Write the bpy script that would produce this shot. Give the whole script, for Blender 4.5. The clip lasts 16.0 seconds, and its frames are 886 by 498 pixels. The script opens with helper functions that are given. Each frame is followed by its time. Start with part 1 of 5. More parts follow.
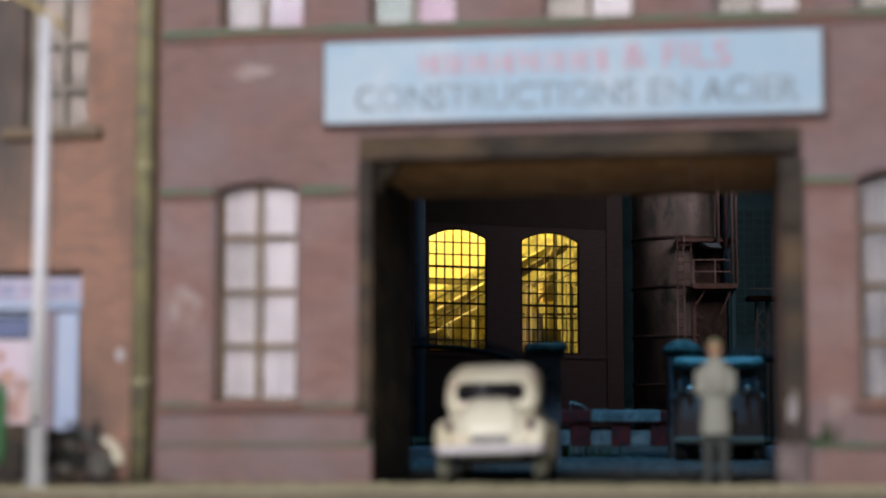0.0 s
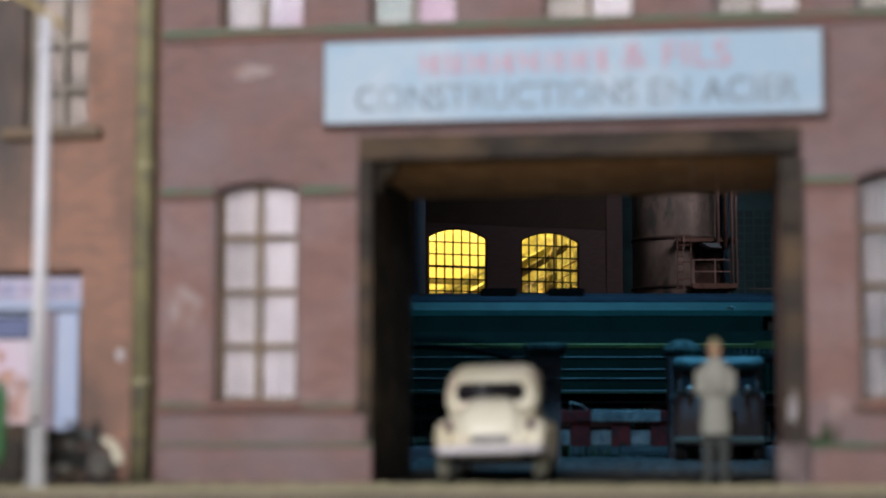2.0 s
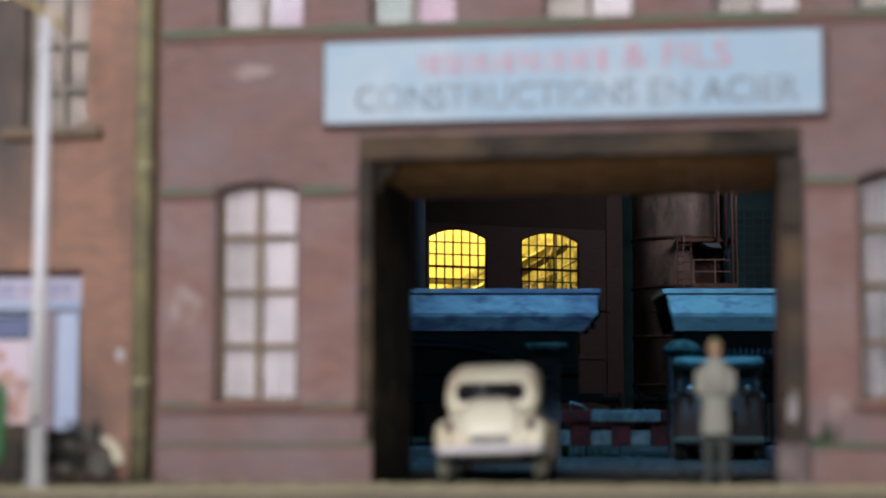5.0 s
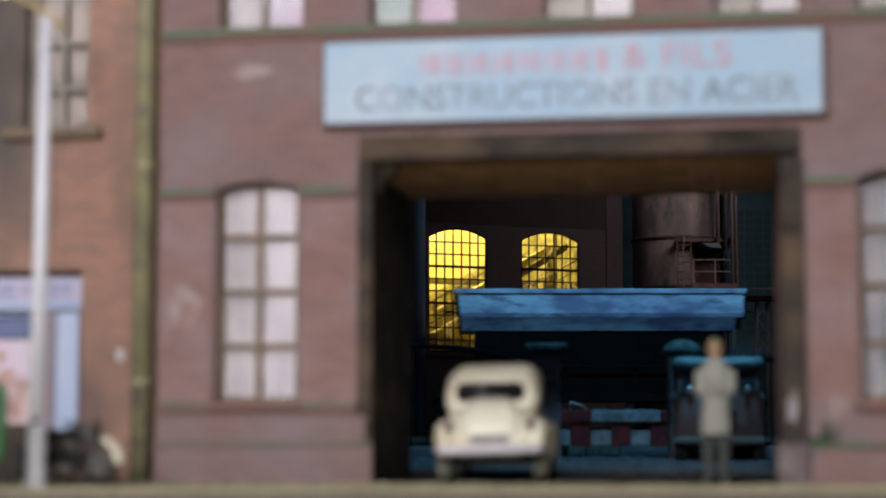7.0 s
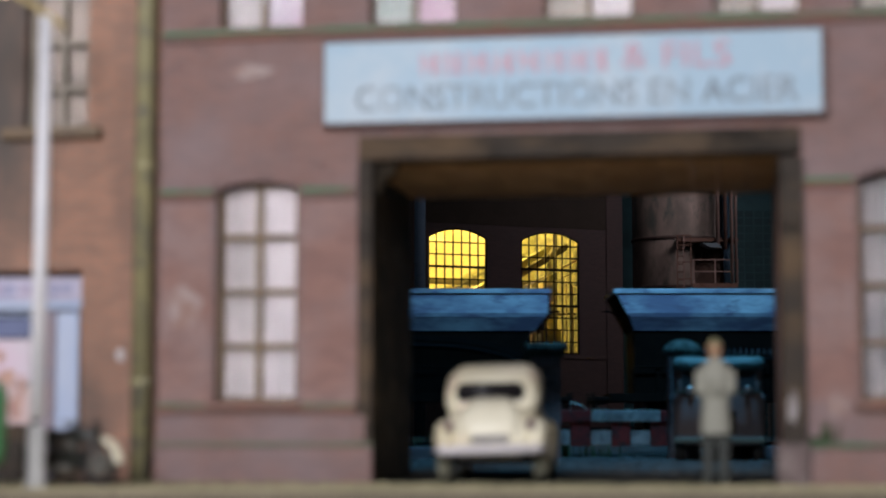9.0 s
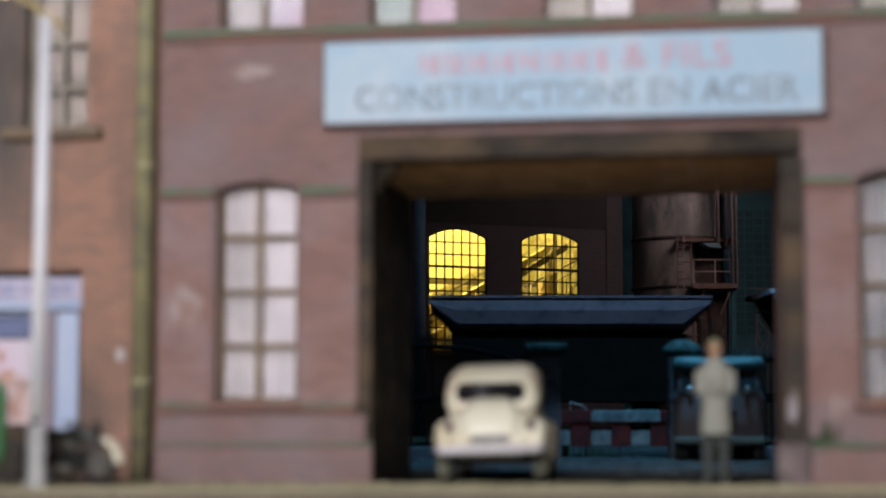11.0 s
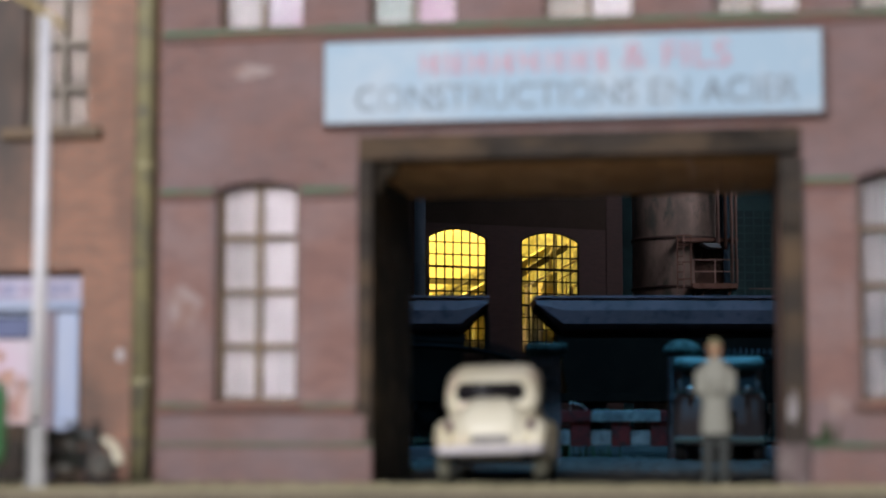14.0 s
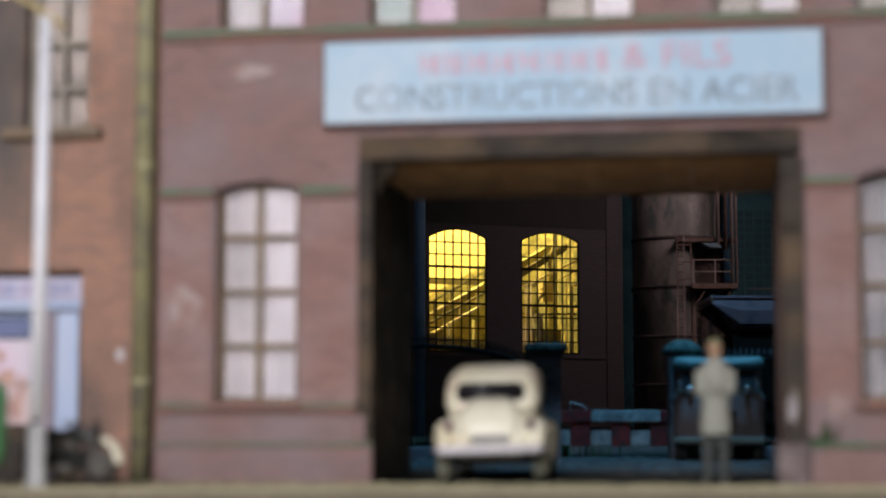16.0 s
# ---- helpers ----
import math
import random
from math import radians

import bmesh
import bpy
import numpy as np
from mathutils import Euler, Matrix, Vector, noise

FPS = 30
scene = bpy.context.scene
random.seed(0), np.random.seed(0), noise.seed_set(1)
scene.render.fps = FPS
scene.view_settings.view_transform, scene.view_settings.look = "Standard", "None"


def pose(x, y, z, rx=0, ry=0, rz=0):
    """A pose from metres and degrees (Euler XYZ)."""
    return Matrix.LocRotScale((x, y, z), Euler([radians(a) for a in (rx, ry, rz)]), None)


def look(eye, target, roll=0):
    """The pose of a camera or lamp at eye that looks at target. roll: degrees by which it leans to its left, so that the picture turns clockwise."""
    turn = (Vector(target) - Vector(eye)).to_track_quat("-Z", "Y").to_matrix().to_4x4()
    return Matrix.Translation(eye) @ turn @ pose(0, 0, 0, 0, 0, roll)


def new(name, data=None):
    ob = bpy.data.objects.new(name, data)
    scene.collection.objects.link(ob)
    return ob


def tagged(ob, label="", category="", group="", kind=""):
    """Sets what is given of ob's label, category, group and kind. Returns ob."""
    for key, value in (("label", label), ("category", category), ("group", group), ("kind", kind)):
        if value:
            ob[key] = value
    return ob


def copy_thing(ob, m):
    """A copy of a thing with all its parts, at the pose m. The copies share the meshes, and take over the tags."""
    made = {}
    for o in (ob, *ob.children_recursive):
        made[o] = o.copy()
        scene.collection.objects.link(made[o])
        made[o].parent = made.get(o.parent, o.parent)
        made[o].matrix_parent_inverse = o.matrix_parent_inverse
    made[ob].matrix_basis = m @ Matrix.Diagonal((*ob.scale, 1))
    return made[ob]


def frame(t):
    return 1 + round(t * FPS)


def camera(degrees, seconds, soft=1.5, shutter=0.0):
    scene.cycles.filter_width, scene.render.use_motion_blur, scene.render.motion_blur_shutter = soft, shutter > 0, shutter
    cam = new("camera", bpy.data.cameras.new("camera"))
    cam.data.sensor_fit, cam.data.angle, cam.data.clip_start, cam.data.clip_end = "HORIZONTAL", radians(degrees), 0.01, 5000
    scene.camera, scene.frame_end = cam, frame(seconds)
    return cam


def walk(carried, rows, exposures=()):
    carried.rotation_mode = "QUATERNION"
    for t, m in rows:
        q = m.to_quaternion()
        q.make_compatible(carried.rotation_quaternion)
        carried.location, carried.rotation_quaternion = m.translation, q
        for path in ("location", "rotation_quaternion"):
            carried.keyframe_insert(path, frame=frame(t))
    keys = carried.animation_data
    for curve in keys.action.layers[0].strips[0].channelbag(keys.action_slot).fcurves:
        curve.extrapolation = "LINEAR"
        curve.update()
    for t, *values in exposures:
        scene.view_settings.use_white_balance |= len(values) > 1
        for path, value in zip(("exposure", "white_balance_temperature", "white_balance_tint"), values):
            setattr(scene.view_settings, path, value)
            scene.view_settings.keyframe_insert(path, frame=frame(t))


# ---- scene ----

K = 1 / 87  # a model railway in scale 1:87; lengths below are those of the prototype

# camera, standing still, low over the street
cam = camera(26.73, 16.0, soft=2.0, shutter=0.5)
cam.data.dof.use_dof = True
cam.data.dof.focus_distance = 60 * K
cam.data.dof.aperture_fstop = 27
EYE = pose(0, 0, 0.68 * K, 95.47, 0, 0)
walk(cam, [(0, EYE), (16.0, EYE)], exposures=[(0, 0.04), (3.5, 0.03), (6.5, 0.0), (9.0, 0.0), (12.0, 0.05), (14.5, 0.1), (16.0, 0.1)])

# light: the room's lamps over the street, blue evening light over the yard
world = bpy.data.worlds.new("world")
scene.world = world
world.use_nodes = True
world.node_tree.nodes["Background"].inputs[0].default_value = (0.42, 0.5, 0.55, 1)
world.node_tree.nodes["Background"].inputs[1].default_value = 0.065


def area(name, eye, target, sx, sy, power, colour):
    lamp = bpy.data.lights.new(name, "AREA")
    lamp.shape, lamp.size, lamp.size_y = "RECTANGLE", sx * K, sy * K
    lamp.energy, lamp.color = power, colour
    ob = new(name, lamp)
    ob.matrix_basis = look(Vector(eye) * K, Vector(target) * K)
    return ob


def spot(name, eye, target, degrees, blend, power, colour, radius):
    lamp = bpy.data.lights.new(name, "SPOT")
    lamp.spot_size, lamp.spot_blend, lamp.shadow_soft_size = radians(degrees), blend, radius * K
    lamp.energy, lamp.color = power, colour
    ob = new(name, lamp)
    ob.matrix_basis = look(Vector(eye) * K, Vector(target) * K)
    return ob


area("room_light", (-8.3, -10.5, 13.0), (0, 22, 0.3), 20, 7, 1.45, (0.965, 0.955, 1.02))
spot("yard_light", (5, 36, 26), (5, 41.4, 0), 64, 0.25, 3.7, (0.16, 0.56, 1.0), 1.0)
# pinkish fill added to brighten silo and hall wall, no lamp stands there
spot("stack_light", (18.0, 50, 19), (6.0, 66, 7.2), 48, 0.7, 0.82, (1.0, 0.84, 0.86), 4.5)
# lamps under the hall's roof
area("hall_lamp", (-1.4, 64.8, 10.2), (-1.7, 66.4, 6.5), 3.0, 0.8, 0.2, (1.0, 0.8, 0.27))
area("hall_lamp", (2.6, 66.0, 10.2), (2.2, 67.6, 5.5), 2.4, 0.8, 0.042, (1.0, 0.84, 0.33))


# ---- materials ----
def nodes_of(name):
    m = bpy.data.materials.new(name)
    m.use_nodes = True
    t = m.node_tree
    return m, t, t.nodes["Principled BSDF"]


def paint(name, a, b=None, rough=0.6, metal=0.0, scale=1.2, fine=14.0, bump=0.15, stain=None, lo=0.4, hi=0.62, spec=0.5, streak=1.0, grain=1.0):
    """Two-colour noise surface with fine relief and optional stains; scales per prototype metre."""
    m, t, p = nodes_of(name)
    b = b or tuple(c * 0.8 for c in a)
    co = t.nodes.new("ShaderNodeTexCoord")
    big, small = t.nodes.new("ShaderNodeTexNoise"), t.nodes.new("ShaderNodeTexNoise")
    mp = t.nodes.new("ShaderNodeMapping")
    mp.inputs["Scale"].default_value = (grain, 1, streak)
    info, far = t.nodes.new("ShaderNodeObjectInfo"), t.nodes.new("ShaderNodeMath")
    far.operation, far.inputs[1].default_value = "MULTIPLY", 0.7
    t.links.new(info.outputs["Random"], far.inputs[0])
    t.links.new(far.outputs[0], mp.inputs["Location"])
    t.links.new(co.outputs["Object"], mp.inputs["Vector"])
    for n, s in ((big, scale), (small, fine)):
        t.links.new(mp.outputs[0], n.inputs["Vector"])
        n.inputs["Scale"].default_value = s * 87
        n.inputs["Detail"].default_value = 6
        n.inputs["Roughness"].default_value = 0.62
    ramp = t.nodes.new("ShaderNodeMapRange")
    ramp.inputs[1].default_value, ramp.inputs[2].default_value = lo, hi
    t.links.new(big.outputs["Fac"], ramp.inputs[0])
    mix = t.nodes.new("ShaderNodeMix")
    mix.data_type = "RGBA"
    mix.inputs[6].default_value, mix.inputs[7].default_value = (*a, 1), (*b, 1)
    t.links.new(ramp.outputs[0], mix.inputs[0])
    out = mix.outputs[2]
    if stain:
        r2 = t.nodes.new("ShaderNodeMapRange")
        r2.inputs[1].default_value, r2.inputs[2].default_value = 0.52, 0.66
        t.links.new(small.outputs["Fac"], r2.inputs[0])
        m2 = t.nodes.new("ShaderNodeMix")
        m2.data_type = "RGBA"
        m2.inputs[7].default_value = (*stain, 1)
        t.links.new(out, m2.inputs[6])
        t.links.new(r2.outputs[0], m2.inputs[0])
        out = m2.outputs[2]
    t.links.new(out, p.inputs["Base Color"])
    p.inputs["Roughness"].default_value, p.inputs["Metallic"].default_value = rough, metal
    p.inputs["Specular IOR Level"].default_value = spec
    if bump:
        bp = t.nodes.new("ShaderNodeBump")
        bp.inputs["Strength"].default_value, bp.inputs["Distance"].default_value = bump, 0.02 * K
        t.links.new(small.outputs["Fac"], bp.inputs["Height"])
        t.links.new(bp.outputs[0], p.inputs["Normal"])
    return m


def brickwork(name, a, b, mortar, wash, patch=0.5, drip=1.0):
    """Brick courses with joints, uneven bricks and large weathered patches."""
    m, t, p = nodes_of(name)
    co, mp = t.nodes.new("ShaderNodeTexCoord"), t.nodes.new("ShaderNodeMapping")
    mp.inputs["Rotation"].default_value = (radians(90), 0, 0)
    t.links.new(co.outputs["Object"], mp.inputs["Vector"])
    br = t.nodes.new("ShaderNodeTexBrick")
    t.links.new(mp.outputs[0], br.inputs["Vector"])
    br.inputs["Color1"].default_value, br.inputs["Color2"].default_value, br.inputs["Mortar"].default_value = (*a, 1), (*b, 1), (*mortar, 1)
    br.inputs["Scale"].default_value = 87
    br.inputs["Brick Width"].default_value, br.inputs["Row Height"].default_value, br.inputs["Mortar Size"].default_value = 0.22, 0.075, 0.009
    nz = t.nodes.new("ShaderNodeTexNoise")
    nz.inputs["Scale"].default_value, nz.inputs["Detail"].default_value = 0.75 * 87, 8
    down = t.nodes.new("ShaderNodeMapping")
    down.inputs["Scale"].default_value = (1, 1, drip)
    t.links.new(co.outputs["Object"], down.inputs["Vector"])
    t.links.new(down.outputs[0], nz.inputs["Vector"])
    r = t.nodes.new("ShaderNodeMapRange")
    r.inputs[1].default_value, r.inputs[2].default_value, r.inputs[4].default_value = 0.42, 0.68, patch
    t.links.new(nz.outputs["Fac"], r.inputs[0])
    mix = t.nodes.new("ShaderNodeMix")
    mix.data_type = "RGBA"
    mix.inputs[7].default_value = (*wash, 1)
    t.links.new(br.outputs["Color"], mix.inputs[6])
    t.links.new(r.outputs[0], mix.inputs[0])
    t.links.new(mix.outputs[2], p.inputs["Base Color"])
    p.inputs["Roughness"].default_value = 0.8
    bp = t.nodes.new("ShaderNodeBump")
    bp.inputs["Strength"].default_value, bp.inputs["Distance"].default_value, bp.invert = 0.6, 0.012 * K, True
    t.links.new(br.outputs["Fac"], bp.inputs["Height"])
    t.links.new(bp.outputs[0], p.inputs["Normal"])
    return m


def glowing(name, colour, strength):
    m, t, p = nodes_of(name)
    p.inputs["Base Color"].default_value = (*colour, 1)
    p.inputs["Emission Color"].default_value, p.inputs["Emission Strength"].default_value = (*colour, 1), strength
    return m


def glass(name, tint, rough=0.02):
    m, t, p = nodes_of(name)
    p.inputs["Base Color"].default_value = (*tint, 1)
    p.inputs["Transmission Weight"].default_value, p.inputs["Roughness"].default_value, p.inputs["IOR"].default_value = 1.0, rough, 1.1
    return m


BRICK = brickwork("red_brown_brick", (0.285, 0.147, 0.123), (0.2, 0.11, 0.098), (0.29, 0.22, 0.2), (0.285, 0.225, 0.235), 0.6)
BRICK_L = brickwork("orange_brick", (0.5, 0.25, 0.165), (0.35, 0.19, 0.135), (0.33, 0.24, 0.19), (0.12, 0.1, 0.088), 1.0, 0.35)
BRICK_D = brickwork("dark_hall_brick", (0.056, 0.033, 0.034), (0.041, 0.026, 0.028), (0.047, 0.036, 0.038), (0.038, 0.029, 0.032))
LEDGE = paint("grey_olive_ledge", (0.2, 0.19, 0.14), (0.15, 0.19, 0.12), rough=0.9, scale=1.8)
PLASTER_OLD = paint("old_plaster_remains", (0.44, 0.35, 0.33), (0.33, 0.21, 0.18), rough=0.9, scale=3.0, lo=0.44, hi=0.58)
PLASTER_STRIP = paint("mossy_ledge", (0.1, 0.21, 0.12), (0.17, 0.17, 0.12), rough=0.85, scale=1.5, lo=0.45, hi=0.6)
RED_STRIP = paint("brick_ledge", (0.27, 0.13, 0.1), (0.2, 0.14, 0.12), rough=0.85)
TIMBER = paint("weathered_timber", (0.06, 0.05, 0.042), (0.14, 0.095, 0.06), rough=0.9, scale=1.3, fine=3.0, stain=(0.03, 0.026, 0.022), lo=0.44, hi=0.64, grain=0.35, spec=0.15)
FLAKE = paint("flaking_white_paint", (0.36, 0.33, 0.33), (0.2, 0.17, 0.16), rough=0.9, scale=4.0)
RUBBLE = paint("sooty_brown_rubble", (0.04, 0.03, 0.02), (0.018, 0.015, 0.012), rough=0.95, scale=3.0, fine=8, bump=0.6, spec=0.1)
FOOT = paint("worn_mauve_stone", (0.2, 0.15, 0.145), (0.12, 0.095, 0.09), rough=0.9, scale=1.6, fine=5, stain=(0.27, 0.22, 0.21), spec=0.2)
# near-black boards with brownish blotches
NEARBLACK = paint("near_black_boards", (0.015, 0.014, 0.012), (0.045, 0.033, 0.022), rough=0.8, scale=1.6, fine=2.5, stain=(0.11, 0.085, 0.06))
PLANK = paint("brown_ceiling_boards", (0.62, 0.37, 0.18), (0.44, 0.25, 0.11), rough=0.75, scale=1.5, streak=1.0)
FRAME_W = paint("brown_window_paint", (0.23, 0.155, 0.085), (0.17, 0.12, 0.08), rough=0.6)
CURTAIN = paint("white_net_curtain", (0.9, 0.84, 0.85), (0.74, 0.69, 0.7), rough=0.9, scale=1.4, streak=0.3)
CURTAIN_D = paint("greyed_net_curtain", (0.8, 0.73, 0.73), (0.58, 0.54, 0.53), rough=0.9, scale=1.4, streak=0.3)
CURTAIN_R = paint("grey_net_curtain", (0.52, 0.48, 0.48), (0.38, 0.36, 0.37), rough=0.9, scale=1.2)
CURTAIN_C = paint("cream_net_curtain", (0.58, 0.52, 0.46), (0.45, 0.42, 0.37), rough=0.9, scale=1.2)
CURTAIN_P = paint("pink_net_curtain", (0.8, 0.62, 0.72), (0.75, 0.68, 0.74), rough=0.9, scale=0.8)
CURTAIN_G = paint("greenish_net_curtain", (0.5, 0.58, 0.54), (0.66, 0.68, 0.66), rough=0.9, scale=0.8)
SIGN_W = paint("pale_blue_enamel", (0.37, 0.53, 0.655), (0.52, 0.61, 0.675), rough=0.5, scale=0.7, lo=0.45, hi=0.65)
SIGN_RED = paint("faded_red_lettering", (0.62, 0.3, 0.38), (0.58, 0.42, 0.5), rough=0.6, scale=2.5)
SIGN_PALE = paint("bleached_red_lettering", (0.6, 0.42, 0.5), (0.53, 0.54, 0.63), rough=0.6, scale=3.5)
SIGN_GREY = paint("faded_grey_lettering", (0.19, 0.23, 0.28), (0.36, 0.43, 0.49), rough=0.6, scale=2.0)
SIGN_EDGE = paint("brown_sign_rim", (0.2, 0.13, 0.12), rough=0.6)
PIPE_M = paint("olive_drainpipe", (0.37, 0.33, 0.17), (0.25, 0.23, 0.13), rough=0.6, scale=1.5, fine=4, stain=(0.17, 0.16, 0.13))
STREET = paint("sandy_street", (0.56, 0.49, 0.29), (0.4, 0.36, 0.21), rough=0.95, scale=0.9, fine=9, bump=0.3)
ROAD = paint("worn_road", (0.27, 0.225, 0.16), (0.2, 0.17, 0.125), rough=0.95, scale=0.8, fine=9, bump=0.3)
KERB = paint("pale_sandy_kerb", (0.6, 0.53, 0.34), (0.46, 0.41, 0.25), rough=0.9, scale=1.5, fine=6)
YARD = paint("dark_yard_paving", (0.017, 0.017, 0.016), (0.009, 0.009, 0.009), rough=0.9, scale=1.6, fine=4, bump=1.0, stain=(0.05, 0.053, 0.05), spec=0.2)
CREAM = paint("cream_car_paint", (0.93, 0.87, 0.68), (0.74, 0.65, 0.44), rough=0.4, scale=1.3, fine=1.8, bump=0.0, stain=(0.8, 0.62, 0.5), lo=0.42, hi=0.66)
CHROME = paint("chrome", (0.7, 0.7, 0.7), rough=0.3, metal=1.0, bump=0.0)
DARKGLASS = paint("dark_glass", (0.02, 0.018, 0.02), rough=0.3, spec=0.25, bump=0.0)
DUSTTYRE = paint("dust_caked_tyre", (0.27, 0.26, 0.18), (0.16, 0.155, 0.11), rough=0.9, scale=3.0)
RUBBER = paint("black_rubber", (0.025, 0.025, 0.025), rough=0.8)
STEEL_W = paint("white_lamp_post_paint", (0.9, 0.88, 0.9), (0.8, 0.8, 0.84), rough=0.4, bump=0.05)
DULLSTEEL = paint("dull_grey_metal", (0.2, 0.19, 0.17), (0.12, 0.115, 0.1), rough=0.5, metal=0.3)
BRASS = paint("yellowed_bracket", (0.5, 0.38, 0.16), rough=0.4)
BLACKM = paint("black_enamel", (0.02, 0.022, 0.02), (0.03, 0.03, 0.025), rough=0.35)
BLUEWHITE = paint("blue_white_shop_paint", (0.5, 0.6, 0.82), (0.58, 0.65, 0.82), rough=0.5)
LILAC_D = paint("dull_lilac_post_paint", (0.36, 0.31, 0.37), (0.42, 0.32, 0.34), rough=0.6, scale=2.0)
LILAC = paint("lilac_white_shop_paint", (0.6, 0.55, 0.68), (0.5, 0.5, 0.66), rough=0.5, scale=2.0)
BLUE_FADED = paint("faded_blue_lettering", (0.36, 0.37, 0.55), (0.5, 0.42, 0.55), rough=0.6, scale=2.5)
BLUE = paint("slate_blue_paint", (0.16, 0.19, 0.34), rough=0.5)
POSTER = paint("faded_pink_paper", (0.75, 0.56, 0.55), (0.6, 0.44, 0.42), rough=0.8, scale=2.5, stain=(0.66, 0.55, 0.5))
GREENP = paint("bright_green_paint", (0.1, 0.34, 0.13), rough=0.5)
STONE = paint("weathered_pillar_stone", (0.24, 0.22, 0.24), (0.13, 0.12, 0.135), rough=0.85, scale=2, fine=9, bump=0.6)
CAPST = paint("pillar_cap_stone", (0.085, 0.12, 0.11), (0.04, 0.058, 0.054), rough=0.9, spec=0.1, scale=4, fine=7, bump=1.0, stain=(0.03, 0.038, 0.034))
IRON = paint("black_wrought_iron", (0.006, 0.0065, 0.007), rough=0.8, spec=0.03)
# grey puts the light on the iron tips into their colour
TIPGREY = paint("lit_grey_tips", (0.05, 0.05, 0.06), (0.02, 0.02, 0.025), rough=0.6)
REDP = paint("barrier_red_paint", (0.29, 0.026, 0.022), (0.16, 0.018, 0.016), rough=0.7, scale=2.5, fine=6, stain=(0.07, 0.03, 0.028))
WHITEP = paint("barrier_white_paint", (0.52, 0.5, 0.48), (0.28, 0.27, 0.265), rough=0.6, scale=2.5, fine=6, stain=(0.22, 0.2, 0.19))
VANGREY = paint("grey_van_paint", (0.16, 0.125, 0.122), (0.105, 0.085, 0.085), rough=0.55, spec=0.3, scale=1.5)
VANROOF = paint("light_van_roof_paint", (0.11, 0.185, 0.18), rough=0.5, spec=0.3)
# LOCOGREEN and NOSEGREEN: one green, shade and light put into the colour
LOCOGREEN = paint("shaded_green_loco_paint", (0.005, 0.018, 0.012), (0.004, 0.013, 0.009), rough=0.5, bump=0.03, spec=0.12)
# brighter teal: light along the roof edge put into the paint
LOCOROOF = paint("lit_teal_cantrail", (0.022, 0.074, 0.06), (0.017, 0.056, 0.046), rough=0.5, spec=0.25)
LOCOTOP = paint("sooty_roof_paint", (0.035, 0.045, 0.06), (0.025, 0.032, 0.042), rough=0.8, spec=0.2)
# LOCOYELLOW is the lit tone of the stripe, DULLSTRIPE its dimmed copy
LOCOYELLOW = paint("lit_yellow_green_stripe", (0.22, 0.24, 0.03), rough=0.5, spec=0.2)
NOSEGREEN = paint("lit_green_nose_paint", (0.012, 0.044, 0.028), (0.009, 0.033, 0.022), rough=0.55, bump=0.03, spec=0.15)
CABGLASS = paint("grey_teal_cab_glass", (0.055, 0.085, 0.095), rough=0.6, bump=0, spec=0.2)
DULLSTRIPE = paint("dimmed_yellow_stripe", (0.07, 0.075, 0.02), (0.04, 0.045, 0.015), rough=0.7, spec=0.1)
LINEYELLOW = paint("bright_yellow_line", (0.3, 0.32, 0.12), (0.12, 0.13, 0.05), rough=0.5, scale=0.5)
DIMLINE = paint("dull_olive_line", (0.05, 0.055, 0.02), rough=0.6)
SILVER = paint("worn_metal_strips", (0.22, 0.27, 0.26), rough=0.4, metal=0.4)
WAGON_A = paint("pale_grey_tipper_paint", (0.76, 0.78, 0.75), (0.6, 0.61, 0.62), rough=0.65, scale=1.6, fine=5.0, stain=(0.5, 0.45, 0.49), grain=0.5)
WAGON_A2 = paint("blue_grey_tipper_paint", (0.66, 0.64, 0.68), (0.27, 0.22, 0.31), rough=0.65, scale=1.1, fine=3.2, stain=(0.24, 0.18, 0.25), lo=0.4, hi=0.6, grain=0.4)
WAGON_B = paint("dark_slate_hopper_paint", (0.23, 0.1, 0.105), (0.16, 0.072, 0.075), rough=0.65, scale=0.8, fine=2.5, stain=(0.09, 0.042, 0.05))
# near-black grime, also laid over wagon ends to paint their shade
UNDER = paint("grimy_shade_black", (0.014, 0.008, 0.006), (0.009, 0.0055, 0.0045), rough=0.95, spec=0.03)
LOAD = paint("dark_ore_load", (0.05, 0.04, 0.04), rough=0.95, fine=4, bump=1.0)
RUSTSTEEL = paint("pinkish_rusted_steel", (0.36, 0.29, 0.26), (0.17, 0.15, 0.135), rough=0.7, scale=0.8, fine=2.2, stain=(0.12, 0.135, 0.125), streak=0.45)
RUST = paint("brown_rust", (0.13, 0.07, 0.05), (0.2, 0.12, 0.1), rough=0.8, scale=1.5)
PINKPIPE = paint("dusty_pink_pipe", (0.34, 0.24, 0.22), (0.24, 0.16, 0.14), rough=0.65)
TEALSTEEL = paint("dark_teal_sheeting", (0.045, 0.13, 0.16), (0.03, 0.09, 0.11), rough=0.8, scale=0.8)
TEALPANE = paint("dusty_teal_glass", (0.024, 0.068, 0.085), (0.03, 0.09, 0.105), rough=0.5, bump=0, spec=0.2)
SHEDRUST = paint("dark_rusted_shed", (0.07, 0.042, 0.034), (0.035, 0.024, 0.02), rough=0.9, scale=1.5, fine=4, stain=(0.11, 0.085, 0.07))
HOODGREY = paint("blue_grey_hood_paint", (0.16, 0.22, 0.27), rough=0.7)
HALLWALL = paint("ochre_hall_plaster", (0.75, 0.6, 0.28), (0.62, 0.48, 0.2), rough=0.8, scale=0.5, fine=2)
